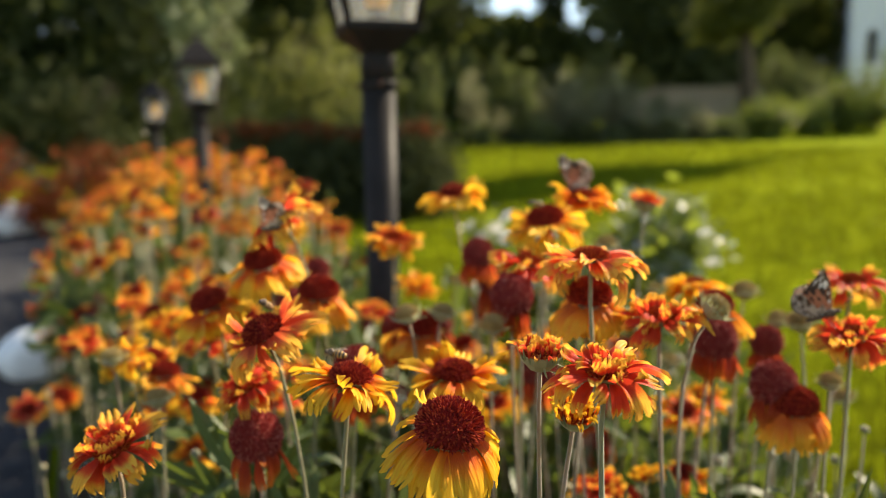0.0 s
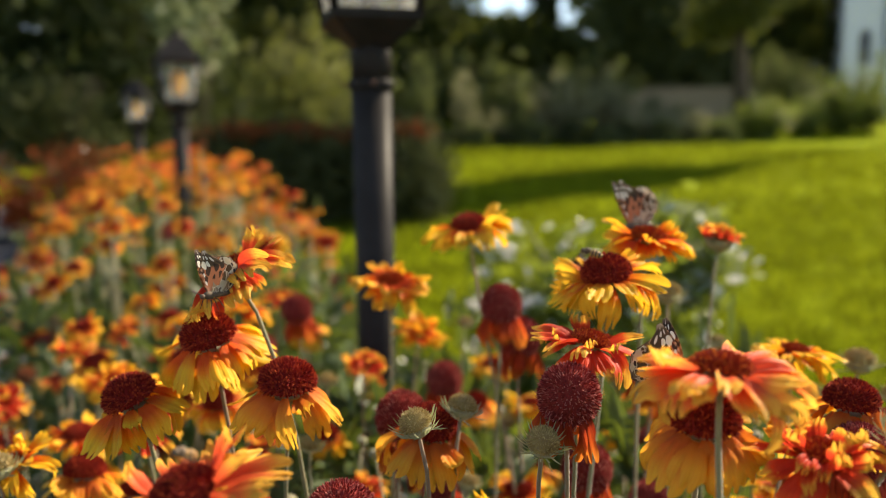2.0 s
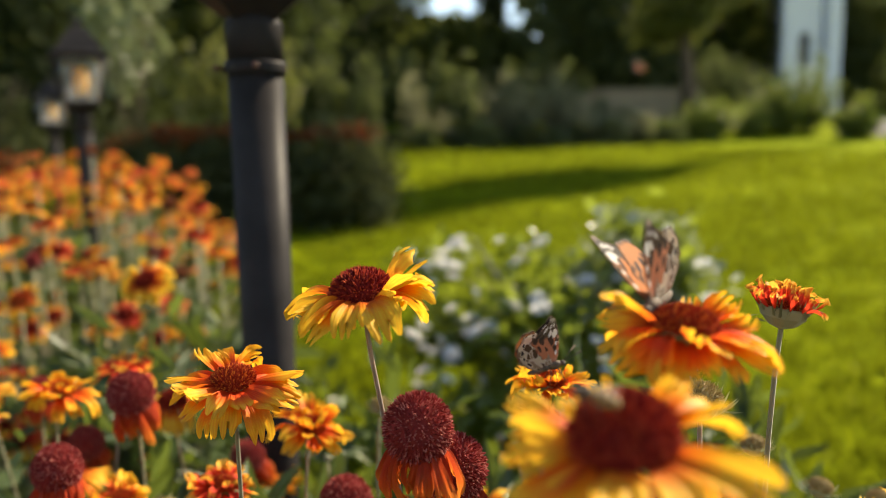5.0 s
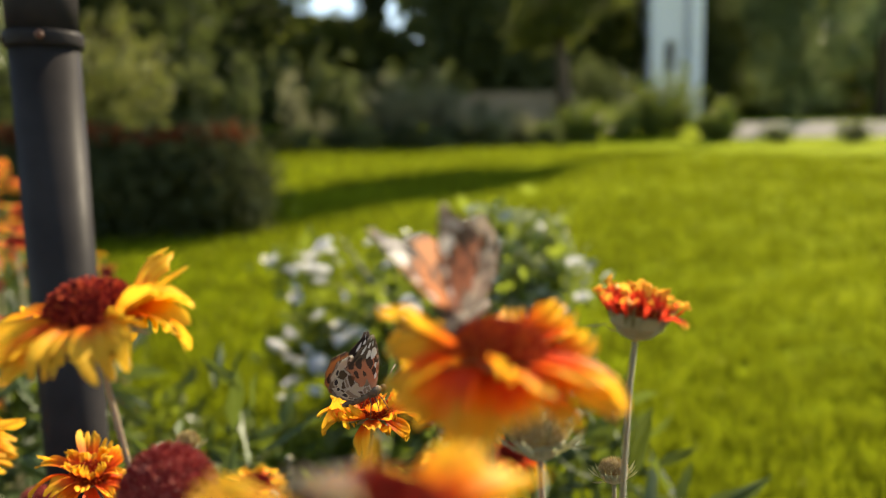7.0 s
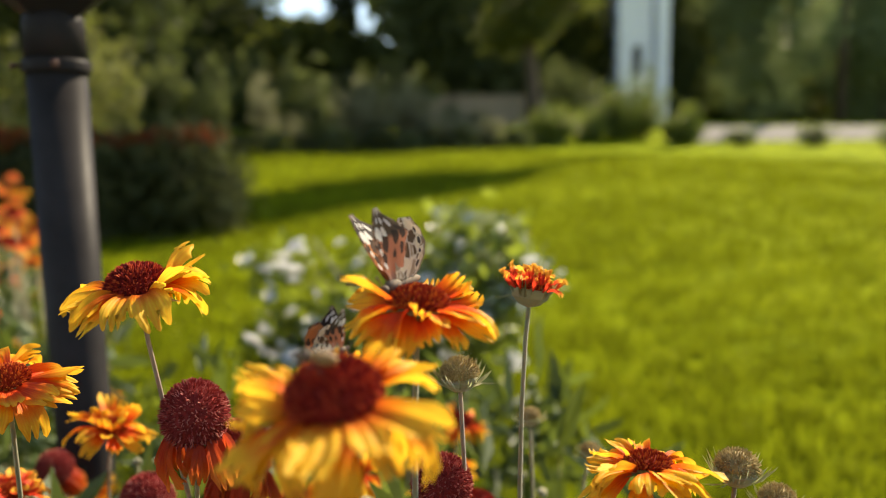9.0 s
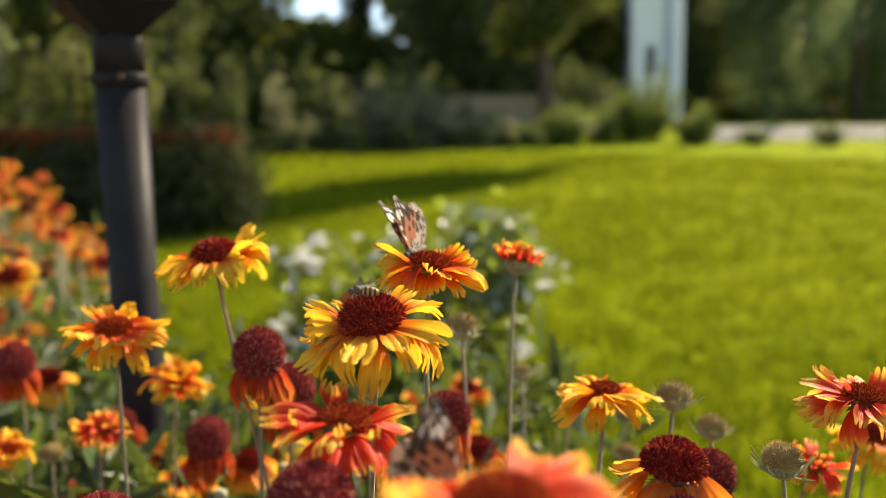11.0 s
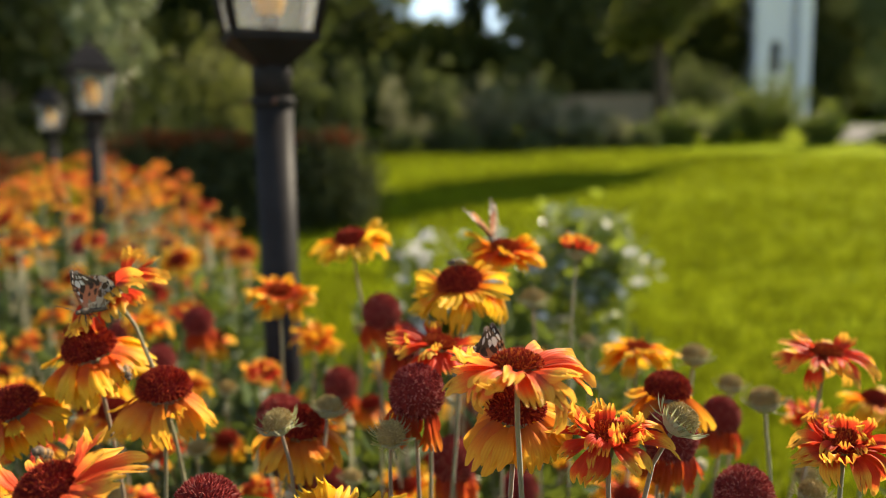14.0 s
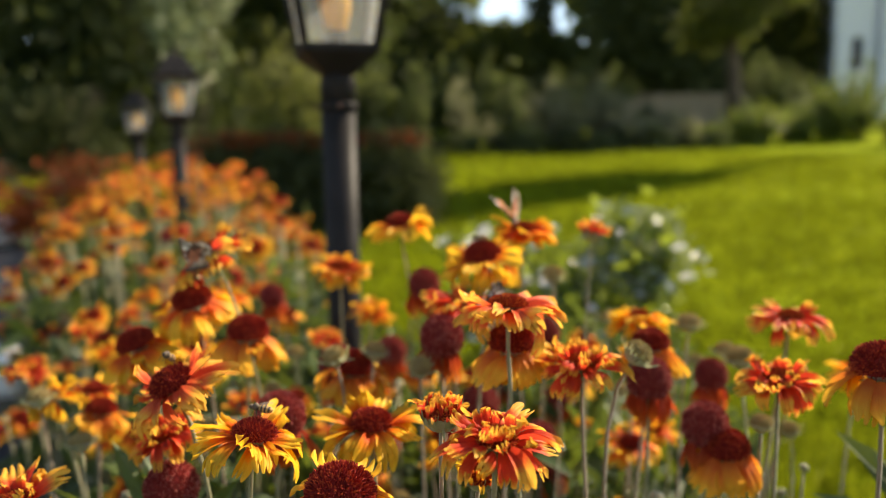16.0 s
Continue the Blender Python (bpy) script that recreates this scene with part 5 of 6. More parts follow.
def fill_bed():
    """The lower and outer blooms between the named ones."""
    rng = random.Random(404)
    spots = []
    for k in range(900):
        if len(spots) >= 66:
            break
        y = rng.uniform(0.74, 1.36)
        x = rng.uniform(bed_left(y) + (0.20 if rng.random() < 0.9 else 0.10), -0.21) if rng.random() < 0.72 else rng.uniform(-0.21, 0.30)
        top = 0.69 - 0.20 * max(0.0, -x - 0.15) if x < -0.21 else 0.57
        if x > -0.15 and y < 0.75:
            top = 0.58
        z = top - abs(rng.gauss(0, 0.06))
        if all((x - a) ** 2 + (y - b) ** 2 + (z - c) ** 2 > 0.07 ** 2 for a, b, c in spots):
            spots.append((x, y, z))
    for x, y, z in spots:
        u = rng.random()
        style = "F" if u < 0.30 else "R" if u < 0.58 else "D" if u < 0.80 else "G"
        colour = {"F": rng.choice("YYT"), "R": rng.choice("TRR"), "D": rng.choice("YOO"), "G": "O"}[style]
        flower(x, y, z, style, colour, rng.uniform(0.034, 0.042), (rng.uniform(-0.35, 0.3), rng.uniform(-0.4, 0.1)), rng.randint(11, 14))
    for k in range(26):
        bud(rng.uniform(-0.4, 0.42), rng.uniform(0.6, 1.2), rng.uniform(0.50, 0.66), rng.uniform(0.010, 0.013), "Y", rng.choice((0, 0, 0.5)), (rng.uniform(-0.3, 0.3), rng.uniform(-0.3, 0.2)))


fill_bed()


# the thick clump of blooms farther along the bed
def whole_ray_mesh(colour, seed):
    """All rays of one far bloom, unit size."""
    rng = random.Random(seed)
    bm = bmesh.new()
    bm.loops.layers.uv.new("UVMap")
    for k in range(12):
        a = 2 * math.pi * k / 12 + rng.uniform(-0.15, 0.15)
        src = rng.choice(PETALS[colour][rng.choice(("flat", "arch", "flat", "hang"))])
        tmp = src.copy()
        tmp.transform(Matrix.Rotation(a, 4, "Z") @ Matrix.Translation((0.30, 0, 0)) @ Matrix.Rotation(radians(rng.uniform(-15, 30)), 4, "Y") @ Matrix.Scale(0.70, 4))
        bm.from_mesh(tmp)
        bpy.data.meshes.remove(tmp)
    return mesh_of("rays", bm, PETALS[colour]["flat"][0].materials[0])


def far_clump():
    rng = random.Random(505)
    rays = [(whole_ray_mesh("T", 1), 1.0), (whole_ray_mesh("O", 2), 1.0), (whole_ray_mesh("R", 3), 1.0), (whole_ray_mesh("T", 4), 1.0), (whole_ray_mesh("R", 5), 1.0)]
    stems = []
    for k in range(4):
        e = Vector((rng.uniform(-0.05, 0.05), rng.uniform(-0.05, 0.05), 1.0))
        stems.append(stem_mesh([Vector((0, 0, -0.02)), Vector((e.x * 0.2, e.y * 0.2, 0.5)), e], 0.0028, 0.0022, M_STEM))
    spots = []
    while len(spots) < 430:
        y = rng.uniform(1.5, 5.2)
        left, right = bed_left(y) - 0.02, -0.03 - 0.265 * (y - 1.5)
        x = rng.uniform(left, right)
        u = (x - left) / (right - left)
        if y < 2.0 and x > -0.30:
            continue
        edge = min(1.0, 0.58 + 1.3 * min(u, 1.08 - u))
        z = (0.54 + 0.23 * smooth_step(1.5, 2.5, y)) * edge + 0.16 * noise.noise(Vector((x * 3.2, y * 3.2, 4.0)))
        z -= abs(rng.gauss(0, 0.06)) if rng.random() < 0.72 else rng.uniform(0.1, 0.45)
        spots.append((y, x, max(z, 0.22)))
    spots.sort()
    rests = [bmesh.new(), bmesh.new()]
    for rest in rests:
        rest.loops.layers.uv.new("UVMap")
    for k, (y, x, z) in enumerate(spots):
        me, _ = rng.choice(rays)
        s = rng.uniform(0.034, 0.045)
        st = rng.choice(stems)
        tip = st.vertices[-1].co
        n = Vector((rng.uniform(-0.5, 0.5), rng.uniform(-0.9, 0.3), 1)).normalized()
        m = head_frame(Vector((tip.x, tip.y, z)), n, rng.uniform(0, 6))
        if k >= 185:
            tmp = me.copy()
            tmp.transform(Matrix.Translation((x, y, ground_z(x, y) + 0.016)) @ m @ Matrix.Scale(s, 4))
            rests[k % 2].from_mesh(tmp)
            bpy.data.meshes.remove(tmp)
            continue
        r = root("blanket_flower", x, y, ground_z(x, y) + 0.016, "orange blanket flower in the thick clump along the drive", "flower", "blanket flowers of the far clump")
        ob = put("stem", st, r)
        ob.scale = (1, 1, z)
        if rng.random() < 0.86:
            ob = put("ray_ring", me, r, m)
            ob.scale = (s, s, s)
            ob = put("disc", rng.choice(DISC), r, m)
            ob.scale = (s * 0.4,) * 3
        else:
            ob = put("seed_head", rng.choice(SEED), r, m)
            ob.scale = (s * 0.45,) * 3
        ob = put("calyx", CALYX[0], r, m)
        ob.scale = (s * 0.4,) * 3
    tagged(new("far_blooms", mesh_of("far_blooms", rests[0], M_PETAL_TIPPED)), "orange blooms massed round the lamp", "flowers", kind="stuff")
    tagged(new("far_blooms", mesh_of("far_blooms", rests[1], M_PETAL_RED)), "orange red blooms massed round the lamp", "flowers", kind="stuff")


far_clump()


def low_leaves():
    """Leafy green undergrowth of the bed."""
    rng = random.Random(9)
    r = root("undergrowth", 0, 0, 0.016, "tangled green leaves under the blanket flowers", "foliage", kind="stuff")
    cl = []
    for k in range(150):
        y = rng.uniform(0.35, 1.6)
        x = rng.uniform(bed_left(y) + 0.24, 0.5)
        h = 0.50 - 0.35 * max(0, -x - 0.3)
        cl.append((x, y, rng.uniform(0.05, max(0.12, h)), 0.07, 0.07, 0.07))
    leaf_cloud("leaves", cl, 5200, 0.085, M_LEAF, r, 5, 4.2, -0.3)
    cl = []
    for k in range(170):
        y = rng.uniform(1.6, 4.7)
        x = rng.uniform(bed_left(y) + 0.12, -0.12 - 0.30 * (y - 1.5))
        cl.append((x, y, rng.uniform(0.08, 0.50) + ground_z(x, y), 0.12, 0.12, 0.10))
    near_lawn = []
    for k in range(90):
        y = rng.uniform(1.35, 2.5)
        near_lawn.append((rng.uniform(-0.05 - 0.2 * (y - 1.3), 0.16 + 0.40 * (y - 1.3)), y, rng.uniform(0.02, 0.22), 0.07, 0.07, 0.07))
    leaf_cloud("sprouting_leaves", near_lawn, 2600, 0.05, M_ROSE_LEAF, r, 7, 2.2, -0.4)
    bm = bmesh.new()
    for k in range(170):
        y = rng.uniform(0.42, 1.5)
        x = rng.uniform(bed_left(y) + 0.05, 0.45)
        h = rng.uniform(0.30, 0.58 if x > -0.2 else 0.46)
        dx, dy = rng.uniform(-0.06, 0.06), rng.uniform(-0.05, 0.05)
        tube(bm, [Vector((x, y, -0.02)), Vector((x + 0.3 * dx, y + 0.3 * dy, 0.55 * h)), Vector((x + dx, y + dy, h))], [0.0018, 0.0015, 0.0011], 5)
        bmesh.ops.create_icosphere(bm, subdivisions=1, radius=rng.uniform(0.004, 0.008), matrix=Matrix.Translation((x + dx, y + dy, h)))
    part("stalks", bm, M_STEM, r, "thin pale stalks with small buds")
    leaf_cloud("far_leaves", cl, 8500, 0.075, M_LEAF, r, 6, 3.6, -0.3)


low_leaves()


def grass():
    """Blades of the lawn where it lies near."""
    rng = np.random.RandomState(12)
    n = 330000
    d = 1.0 + 14.8 * rng.rand(n) ** 1.6
    a = np.radians(-26 + 118 * rng.rand(n))
    x, y = d * np.sin(a), d * np.cos(a)
    tuft = rng.rand(n) < 0.60
    pick = rng.randint(0, n // 22, n)
    x = np.where(tuft, x[pick] + rng.normal(size=n) * (0.012 + 0.006 * d[pick]), x)
    y = np.where(tuft, y[pick] + rng.normal(size=n) * (0.012 + 0.006 * d[pick]), y)
    tall = 0.75 + 0.6 * ((pick * 7919) % 101) / 100.0
    # the lawn behind and beside the drive
    more = 300000
    d2 = 0.3 + 9.0 * rng.rand(more) ** 1.4
    a2 = np.radians(88 + 250 * rng.rand(more))
    x = np.concatenate([x, d2 * np.sin(a2)])
    y = np.concatenate([y, d2 * np.cos(a2)])
    tall = np.concatenate([tall, 0.75 + 0.6 * rng.rand(more)])
    drive = (y < 7) & (x < np.where(y > 0, -0.16 - 0.49 * y, -0.16)) & (x > np.where(y > -3, -3.78 - 0.49 * y, -2.27))
    x, y, tall = x[~drive], y[~drive], tall[~drive]
    bed = (y > -0.5) & ((x < 0.55) & (x > -0.2) & (y < 1.2) | (x < 0.45 - 0.72 * (y - 1.2)) & (x > -0.2 - 0.49 * y) & (y > 0.4) & (y < 3.0) | (x < -0.8 - 0.45 * (y - 3.0)) & (x > -0.2 - 0.49 * y) & (y >= 3.0) & (y < 6.6))
    x, y, tall = x[~bed], y[~bed], tall[~bed]
    n = len(x)
    z = np.interp(y, [p[0] for p in RISE], [p[1] for p in RISE])
    h = (0.034 + 0.036 * rng.rand(n)) * tall
    t = rng.rand(n) * 6.283
    w = 0.0022 + 0.0006 * np.hypot(x, y)
    lx, ly = rng.normal(size=n) * 0.018, rng.normal(size=n) * 0.018
    v = np.empty((n, 3, 3))
    v[:, 0] = np.stack([x - w * np.cos(t), y - w * np.sin(t), z - 0.004], 1)
    v[:, 1] = np.stack([x + w * np.cos(t), y + w * np.sin(t), z - 0.004], 1)
    v[:, 2] = np.stack([x + lx, y + ly, z + h], 1)
    me = bpy.data.meshes.new("grass")
    me.from_pydata(v.reshape(-1, 3).tolist(), [], np.arange(3 * n).reshape(-1, 3).tolist())
    me.materials.append(M_GRASS)
    tagged(new("grass", me), "short sunlit blades of lawn grass", "grass", kind="stuff")


grass()


# ---- insects ----
def wing_mesh(name, mat_top, mat_low, outline, length):
    """A thin scalloped wing in the x-y plane: x along the body, y outwards; its two faces differ."""
    bm = bmesh.new()
    uvl = bm.loops.layers.uv.new("UVMap")
    n = 18
    for face in (0, 1):
        rows = []
        for i in range(n + 1):
            v = i / n
            lead, trail = outline(v)
            row = []
            for j in range(9):
                u = j / 8
                sc = 0.018 * math.cos(9 * math.pi * v) if j == 8 else 0
                z = 0.03 * math.sin(math.pi * v) * math.cos(u * 3) * length + (0.0002 if face == 0 else -0.0002)
                row.append((bm.verts.new((length * (lead + (trail - lead) * u + sc), length * v, z)), (u, v)))
            rows.append(row)
        for a, b in zip(rows, rows[1:]):
            for j in range(8):
                q = (a[j], a[j + 1], b[j + 1], b[j])
                f = bm.faces.new([w[0] for w in (q if face else reversed(q))])
                f.material_index = face
                co = {w[0]: w[1] for w in q}
                for lp in f.loops:
                    lp[uvl].uv = co[lp.vert]
    me = mesh_of(name, bm, mat_top)
    me.materials.append(mat_low)
    return me


def fore(v):
    lead = 0.08 + 0.50 * v * (1 - 0.72 * v)
    trail = -0.15 - 0.26 * v / 0.60 if v < 0.60 else -0.40 + 0.58 * ((v - 0.60) / 0.40) ** 0.95
    return lead, min(trail, lead - 0.07)


def hind(v):
    return 0.04 - 0.16 * v * v, -0.08 - 0.74 * math.sin(math.pi * (0.14 + 0.72 * v)) ** 0.8


WING_LEN = 0.0285
FORE = wing_mesh("fore_wing", M_WING, M_FORE_UNDER, fore, WING_LEN)
HIND = wing_mesh("hind_wing", M_HIND_TOP, M_WING_UNDER, hind, WING_LEN * 0.80)


def butterfly(name_label, size=1.0):
    """Painted butterfly: body along +x, back up; wings hinge on the body's line."""
    r = root("butterfly", 0, 0, 0, name_label, "butterfly", "butterflies on the flowers")
    r.scale = (size, size, size)
    bm = bmesh.new()
    bmesh.ops.create_uvsphere(bm, u_segments=10, v_segments=8, radius=1.0, matrix=pose(-0.008, 0, 0) @ Matrix.Diagonal((0.009, 0.0019, 0.0021, 1)))
    bmesh.ops.create_uvsphere(bm, u_segments=10, v_segments=8, radius=1.0, matrix=pose(0.001, 0, 0.0003) @ Matrix.Diagonal((0.0048, 0.0026, 0.0028, 1)))
    bmesh.ops.create_uvsphere(bm, u_segments=8, v_segments=6, radius=0.0018, matrix=pose(0.0064, 0, 0))
    part("body", bm, M_BODY, r)
    for s in (1, -1):
        bm = bmesh.new()
        tube(bm, [Vector((0.007, 0, 0.001)), Vector((0.013, s * 0.004, 0.004)), Vector((0.018, s * 0.007, 0.006))], [0.0002, 0.0002, 0.0005], 5)
        part("feeler", bm, M_BODY, r)
        for k in range(3):
            bm = bmesh.new()
            tube(bm, [Vector((0.002 - 0.002 * k, 0, -0.001)), Vector((0.003 - 0.003 * k, s * 0.004, -0.003)), Vector((0.004 - 0.005 * k, s * 0.006, -0.009))], [0.0003, 0.0003, 0.0002], 4)
            part("leg", bm, M_BODY, r)
    wings = []
    for s, word in ((1, "wing"), (-1, "wing")):
        pair = new(word)
        pair.empty_display_size = 0.01
        pair.parent = r
        a = put("fore_wing", FORE, pair, pose(0, 0, 0, 0, 0, s * -4), "orange wing with black tip and white spots")
        b = put("hind_wing", HIND, pair, pose(-0.001, 0, -0.0006, 0, 0, s * 4), "mottled grey brown wing")
        if s < 0:
            a.scale = (1, -1, 1)
            b.scale = (1, -1, 1)
        wings.append((pair, s))
    return r, wings


def wing_rows(wings, rows):
    """rows: (seconds, lift of the wings in degrees: 0 spread flat, 88 shut)."""
    for pair, s in wings:
        walk(pair, [(t, pose(0, s * 0.0008, 0.0018, s * a, 0, 0)) for t, a in rows])


def bee(label):
    r = root("bee", 0, 0, 0, label, "bee", "bees on the flowers")
    bm = bmesh.new()
    bmesh.ops.create_uvsphere(bm, u_segments=12, v_segments=9, radius=1.0, matrix=pose(-0.0045, 0, 0) @ Matrix.Diagonal((0.0050, 0.0025, 0.0025, 1)))
    part("abdomen", bm, M_BEE, r)
    bm = bmesh.new()
    bmesh.ops.create_uvsphere(bm, u_segments=10, v_segments=8, radius=0.0024, matrix=pose(0.0018, 0, 0.0003))
    bmesh.ops.create_uvsphere(bm, u_segments=10, v_segments=8, radius=0.0016, matrix=pose(0.0048, 0, -0.0003))
    part("thorax", bm, M_BODY, r)
    for s in (1, -1):
        for k in range(3):
            bm = bmesh.new()
            tube(bm, [Vector((0.003 - 0.002 * k, 0, -0.001)), Vector((0.003 - 0.003 * k, s * 0.0032, -0.0015)), Vector((0.003 - 0.004 * k, s * 0.004, -0.0045))], [0.0003, 0.0003, 0.0002], 4)
            part("leg", bm, M_BODY, r)
    for s in (1, -1):
        bm = bmesh.new()
        bmesh.ops.create_circle(bm, cap_ends=True, segments=10, radius=1.0, matrix=pose(-0.0035, s * 0.0030, 0.0026, s * 12, 8, s * -25) @ Matrix.Diagonal((0.0045, 0.0016, 1, 1)))
        part("wing", bm, M_FLYWING, r)
    return r


BF_MAIN, W_MAIN = butterfly("painted butterfly with raised wings feeding on a yellow flower", 1.28)
BF_LEFT, W_LEFT = butterfly("painted butterfly with shut mottled wings clinging to a tilted flower", 0.92)
BF_LOW, W_LOW = butterfly("painted butterfly resting with shut wings on a low flower", 1.04)
BF_STEM, W_STEM = butterfly("painted butterfly perched between the flowers with wings shut", 1.08)
BF_RED, W_RED = butterfly("painted butterfly on a red flower at the lawn side", 1.1)
BF_FLY, W_FLY = butterfly("painted butterfly flying over the bed", 1.15)
BEE_A = bee("honey bee on the dome of a yellow flower")
BEE_B = bee("honey bee crawling on a coral flower")
BEE_C = bee("honey bee working along a drooping yellow flower")
BEE_D = bee("honey bee feeding on the dark centre of a low flower")


def seed_fluff():
    r = root("floating_seed", 0, 0, 0, "pale downy seed drifting in the air", "seed")
    bm = bmesh.new()
    rng = random.Random(2)
    for k in range(60):
        d = Vector((rng.gauss(0, 1), rng.gauss(0, 1), rng.gauss(0, 1))).normalized()
        tube(bm, [Vector((0, 0, 0)), d * 0.007], [0.0005, 0.0003], 3)
    part("down", bm, M_FLUFF, r)
    bm = bmesh.new()
    lathe(bm, [(0.0004, -0.006), (0.0010, -0.004), (0.0006, 0.0)], 6)
    part("seed", bm, M_BODY, r)
    return r


FLUFF = seed_fluff()


def motions():
    # butterfly on the tall yellow flower opens and shuts its wings
    p = (0.124, 0.814, 0.805)
    walk(BF_MAIN, [(0.0, pose(*p, 8, 4, 205)), (3.2, pose(*p, 12, 4, 214)), (5.3, pose(*p, 18, 6, 232)), (7.6, pose(*p, 18, 6, 230)), (8.4, pose(*p, 16, 4, 228)), (9.2, pose(*p, 14, 4, 224)), (11.3, pose(*p, 18, 4, 236)), (12.5, pose(*p, 18, 4, 242)), (13.2, pose(*p, 20, 4, 252)), (16.0, pose(*p, 20, 4, 256))])
    wing_rows(W_MAIN, [(0.0, 85), (3.2, 84), (5.3, 70), (7.5, 70), (8.5, 76), (9.2, 81), (11.3, 83), (12.5, 82), (13.2, 72), (16.0, 70)])
    p = (-0.163, 0.650, 0.784)
    walk(BF_LEFT, [(0.0, pose(*p, 0, -2, 232)), (2.2, pose(*p, 0, 0, 234)), (3.2, pose(*p, 0, 4, 234)), (13.0, pose(*p, 0, 0, 228)), (16.0, pose(*p, 0, 4, 220))])
    wing_rows(W_LEFT, [(0.0, 86), (2.0, 84), (3.2, 82), (13.0, 85), (16.0, 85)])
    p = (0.114, 0.974, 0.733)
    walk(BF_LOW, [(0.0, pose(*p, 0, -15, 0)), (6.0, pose(*p, 0, -15, 5)), (8.0, pose(*p, 0, -15, 25)), (16.0, pose(*p, 0, -20, 30))])
    wing_rows(W_LOW, [(0.0, 84), (6.0, 86), (9.0, 78), (16.0, 84)])
    p = (0.101, 0.602, 0.746)
    walk(BF_STEM, [(0.0, pose(-0.9, 1.6, 2.2, 0, 0, -20)), (1.0, pose(-0.6, 1.3, 1.7, 0, 0, -20)), (1.5, pose(0.005, 0.800, 0.768, 0, 10, -40)), (1.9, pose(*p, 0, -35, -28)), (16.0, pose(*p, 0, -35, -28))])
    wing_rows(W_STEM, [(0.0, 40), (1.0, 60), (1.1, -10), (1.2, 60), (1.3, -10), (1.4, 60), (1.5, 0), (1.6, 60), (1.7, 0), (1.8, 60), (1.95, 78), (16.0, 82)])
    p = (0.283, 0.572, 0.722)
    walk(BF_RED, [(0.0, pose(*p, 0, -25, -35)), (1.2, pose(*p, 0, -25, -35)), (3.0, pose(0.9, 0.5, 1.3, 0, -30, -20)), (5.0, pose(2.5, -1.0, 1.6, 0, 0, -60)), (16.0, pose(2.5, -1.2, 1.6, 0, 0, -60))])
    wing_rows(W_RED, [(0.0, 84), (1.2, 84), (16.0, 70)])
    walk(BEE_A, [(0.0, pose(0.074, 0.722, 0.798, 0, -15, 160)), (3.2, pose(0.073, 0.722, 0.798, 0, -15, 150)), (11.3, pose(0.080, 0.722, 0.799, 0, -5, 170)), (16.0, pose(0.082, 0.724, 0.799, 0, 0, 190))])
    walk(BEE_B, [(0.0, pose(-0.130, 0.502, 0.748, 0, -30, 250)), (16.0, pose(-0.132, 0.502, 0.748, 0, -30, 262))])
    walk(BEE_C, [(0.0, pose(-0.185, 0.716, 0.752, 0, 40, 120)), (11.3, pose(-0.185, 0.716, 0.752, 0, 40, 120)), (12.8, pose(-0.1585, 0.690, 0.738, 0, 60, 290)), (13.2, pose(-0.158, 0.690, 0.736, 0, 60, 290)), (14.0, pose(-0.150, 0.678, 0.734, 0, 30, 300)), (15.0, pose(-0.165, 0.680, 0.760, 0, 10, 250)), (16.0, pose(-0.175, 0.682, 0.770, 0, 5, 230))])
    walk(BEE_D, [(0.0, pose(-0.079, 0.470, 0.722, 0, -10, 165)), (1.6, pose(-0.076, 0.470, 0.723, 0, -10, 140)), (11.3, pose(-0.064, 0.472, 0.722, 0, -10, 190)), (16.0, pose(-0.066, 0.472, 0.722, 0, -10, 170))])
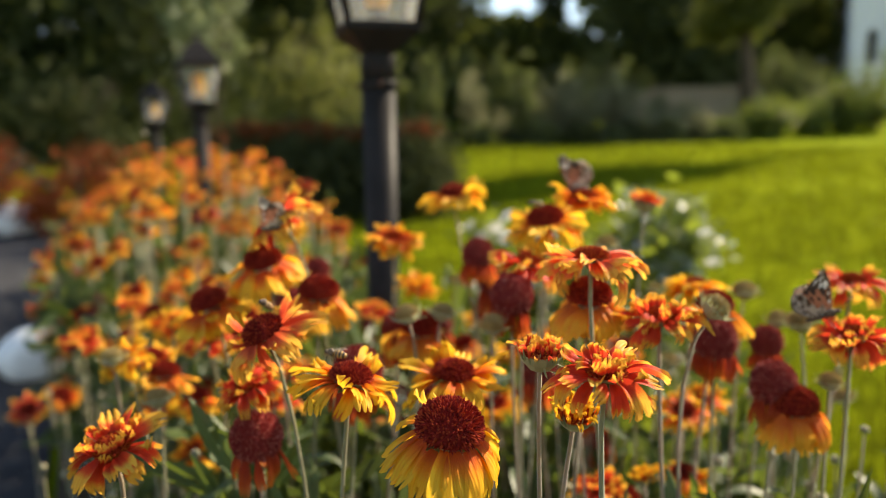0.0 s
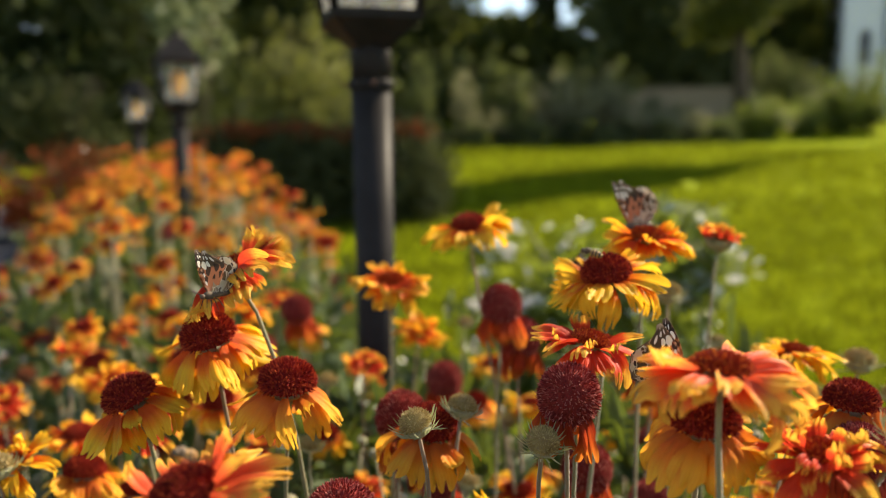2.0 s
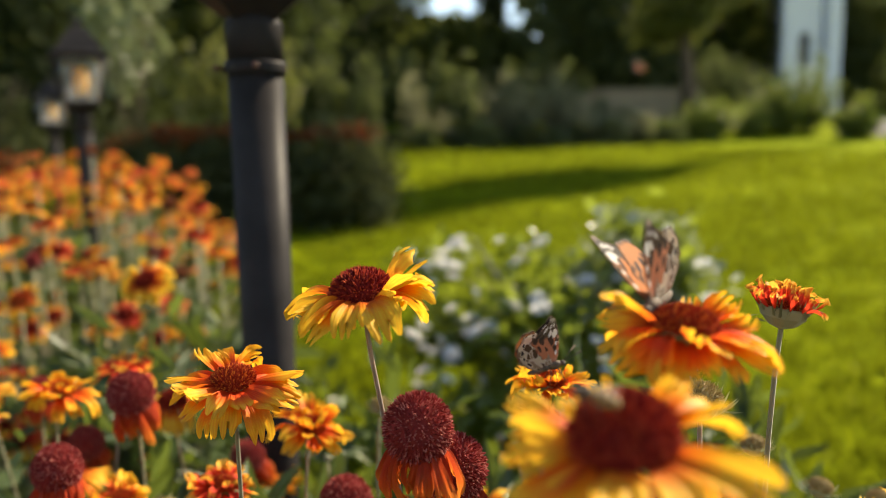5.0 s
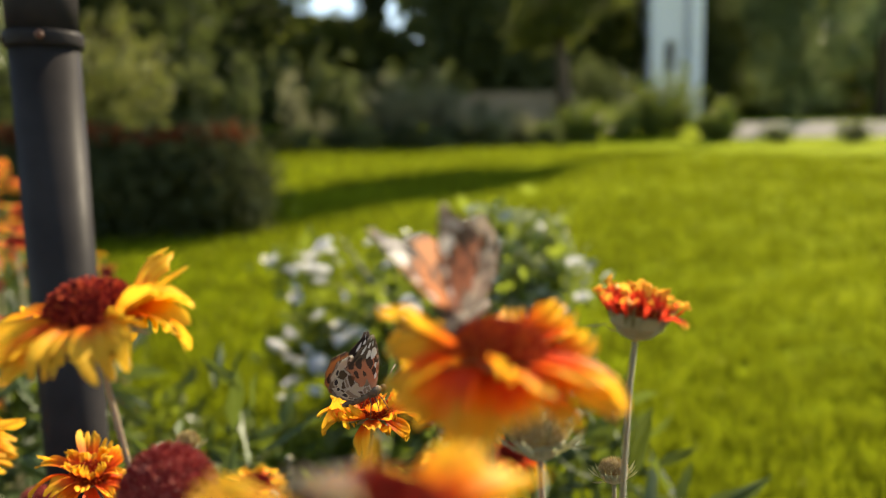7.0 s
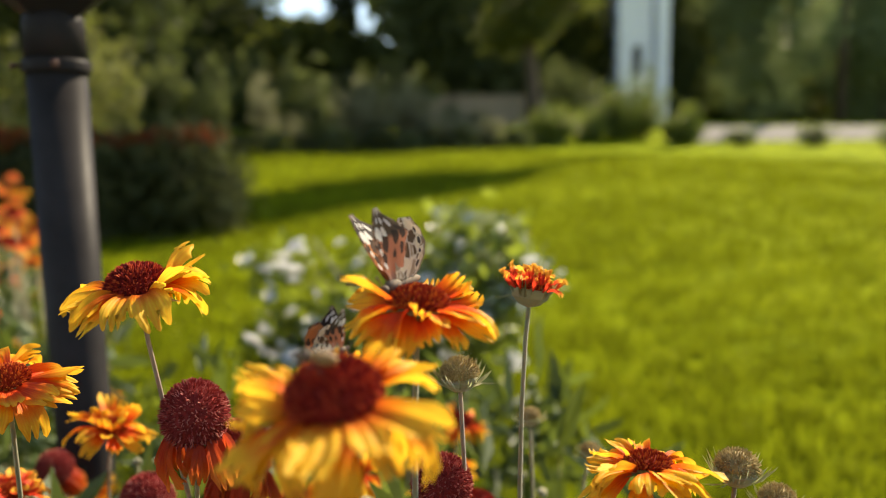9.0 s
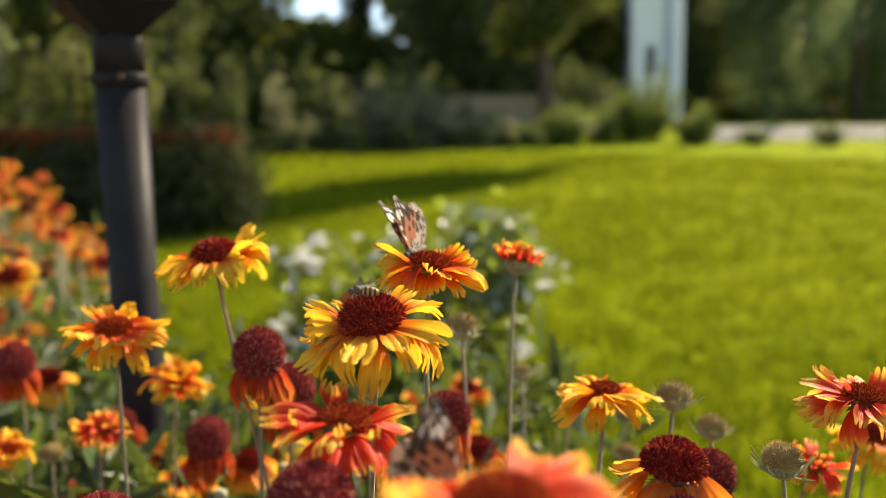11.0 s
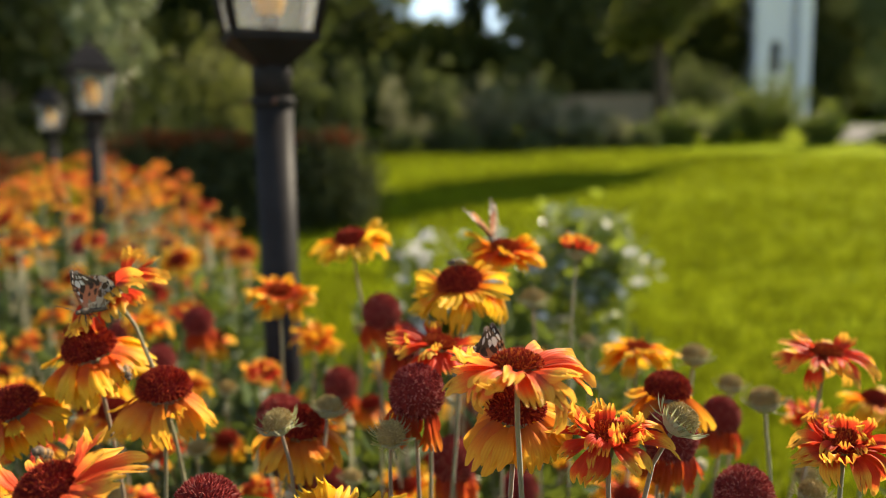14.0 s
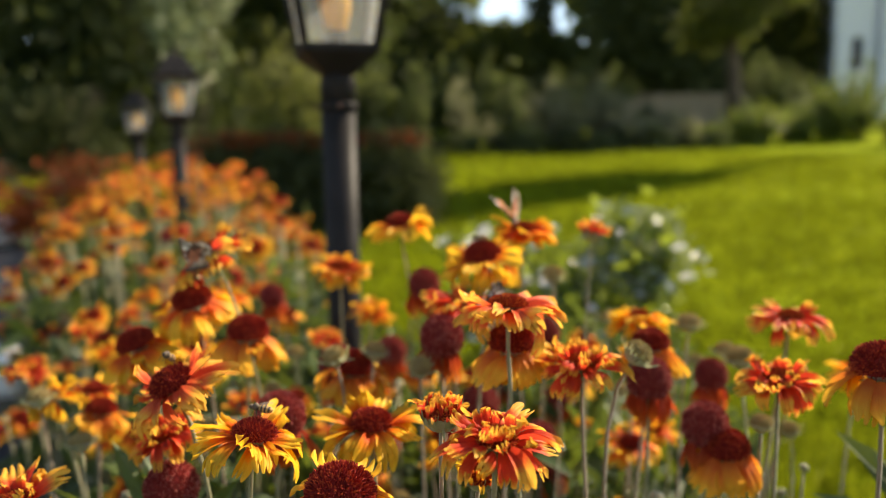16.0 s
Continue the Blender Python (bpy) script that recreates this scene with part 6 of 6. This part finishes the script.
    walk(FLUFF, [(0, pose(-0.940, 2.311, 0.910)), (0.5, pose(-1.122, 2.382, 0.928)), (1, pose(-1.136, 2.446, 0.909)), (1.5, pose(-1.068, 2.486, 0.875)), (3.0, pose(-1.350, 2.500, 0.880)), (6.0, pose(-2.400, 2.400, 1.000)), (16.0, pose(-3.500, 2.000, 1.200))])
    walk(BF_FLY, [(0.0, pose(-0.3, -0.6, 1.6, 0, 0, 0)), (1.6, pose(-0.15, 0.3, 1.7, 0, 0, 0)), (2, pose(-0.091, 0.861, 1.062, 10, -15, -30)), (2.2, pose(-0.043, 0.879, 0.972, 10, -15, -40)), (2.3, pose(-0.015, 0.892, 0.927, 10, -15, -30)), (2.4, pose(0.026, 0.922, 0.922, 10, -15, 20)), (2.5, pose(0.079, 0.954, 0.939, 10, -15, 30)), (2.6, pose(0.106, 0.986, 0.934, 10, -15, 10)), (2.7, pose(0.138, 1.016, 0.917, 10, -15, -60)), (2.8, pose(0.169, 1.056, 0.891, 10, -15, -50)), (2.9, pose(0.214, 1.118, 0.881, 10, -15, -10)), (3, pose(0.291, 1.227, 0.848, 10, -15, 0)), (3.6, pose(1.300, 1.600, 1.050, 0, -10, 40)), (4.6, pose(1.100, 2.700, 1.150, 0, -10, 120)), (5.3, pose(0.441, 2.423, 0.953, 10, -15, 170)), (5.5, pose(0.680, 2.512, 0.901, 10, -15, 150)), (5.7, pose(0.360, 2.358, 0.946, 10, -15, 160)), (6, pose(-0.018, 2.241, 1.071, 10, -15, 170)), (6.1, pose(-0.124, 2.165, 1.093, 10, -15, 170)), (6.6, pose(-1.500, 2.400, 1.700, 0, -10, 170)), (16.0, pose(-3.500, 1.500, 2.500, 0, -10, 200))])
    wing_rows(W_FLY, [(0.0, 30), (1.8, -15), (1.9, 60), (2.0, -15), (2.1, 60), (2.2, -15), (2.3, 60), (2.4, 60), (2.5, 5), (2.6, 60), (2.7, -15), (2.8, 60), (2.9, 10), (3.0, -15), (3.1, 60), (5.3, 60), (5.4, -15), (5.5, 60), (5.6, -15), (5.7, 60), (5.8, -15), (5.9, 60), (6.0, -15), (6.1, 60), (6.2, -15), (16.0, 30)])


motions()
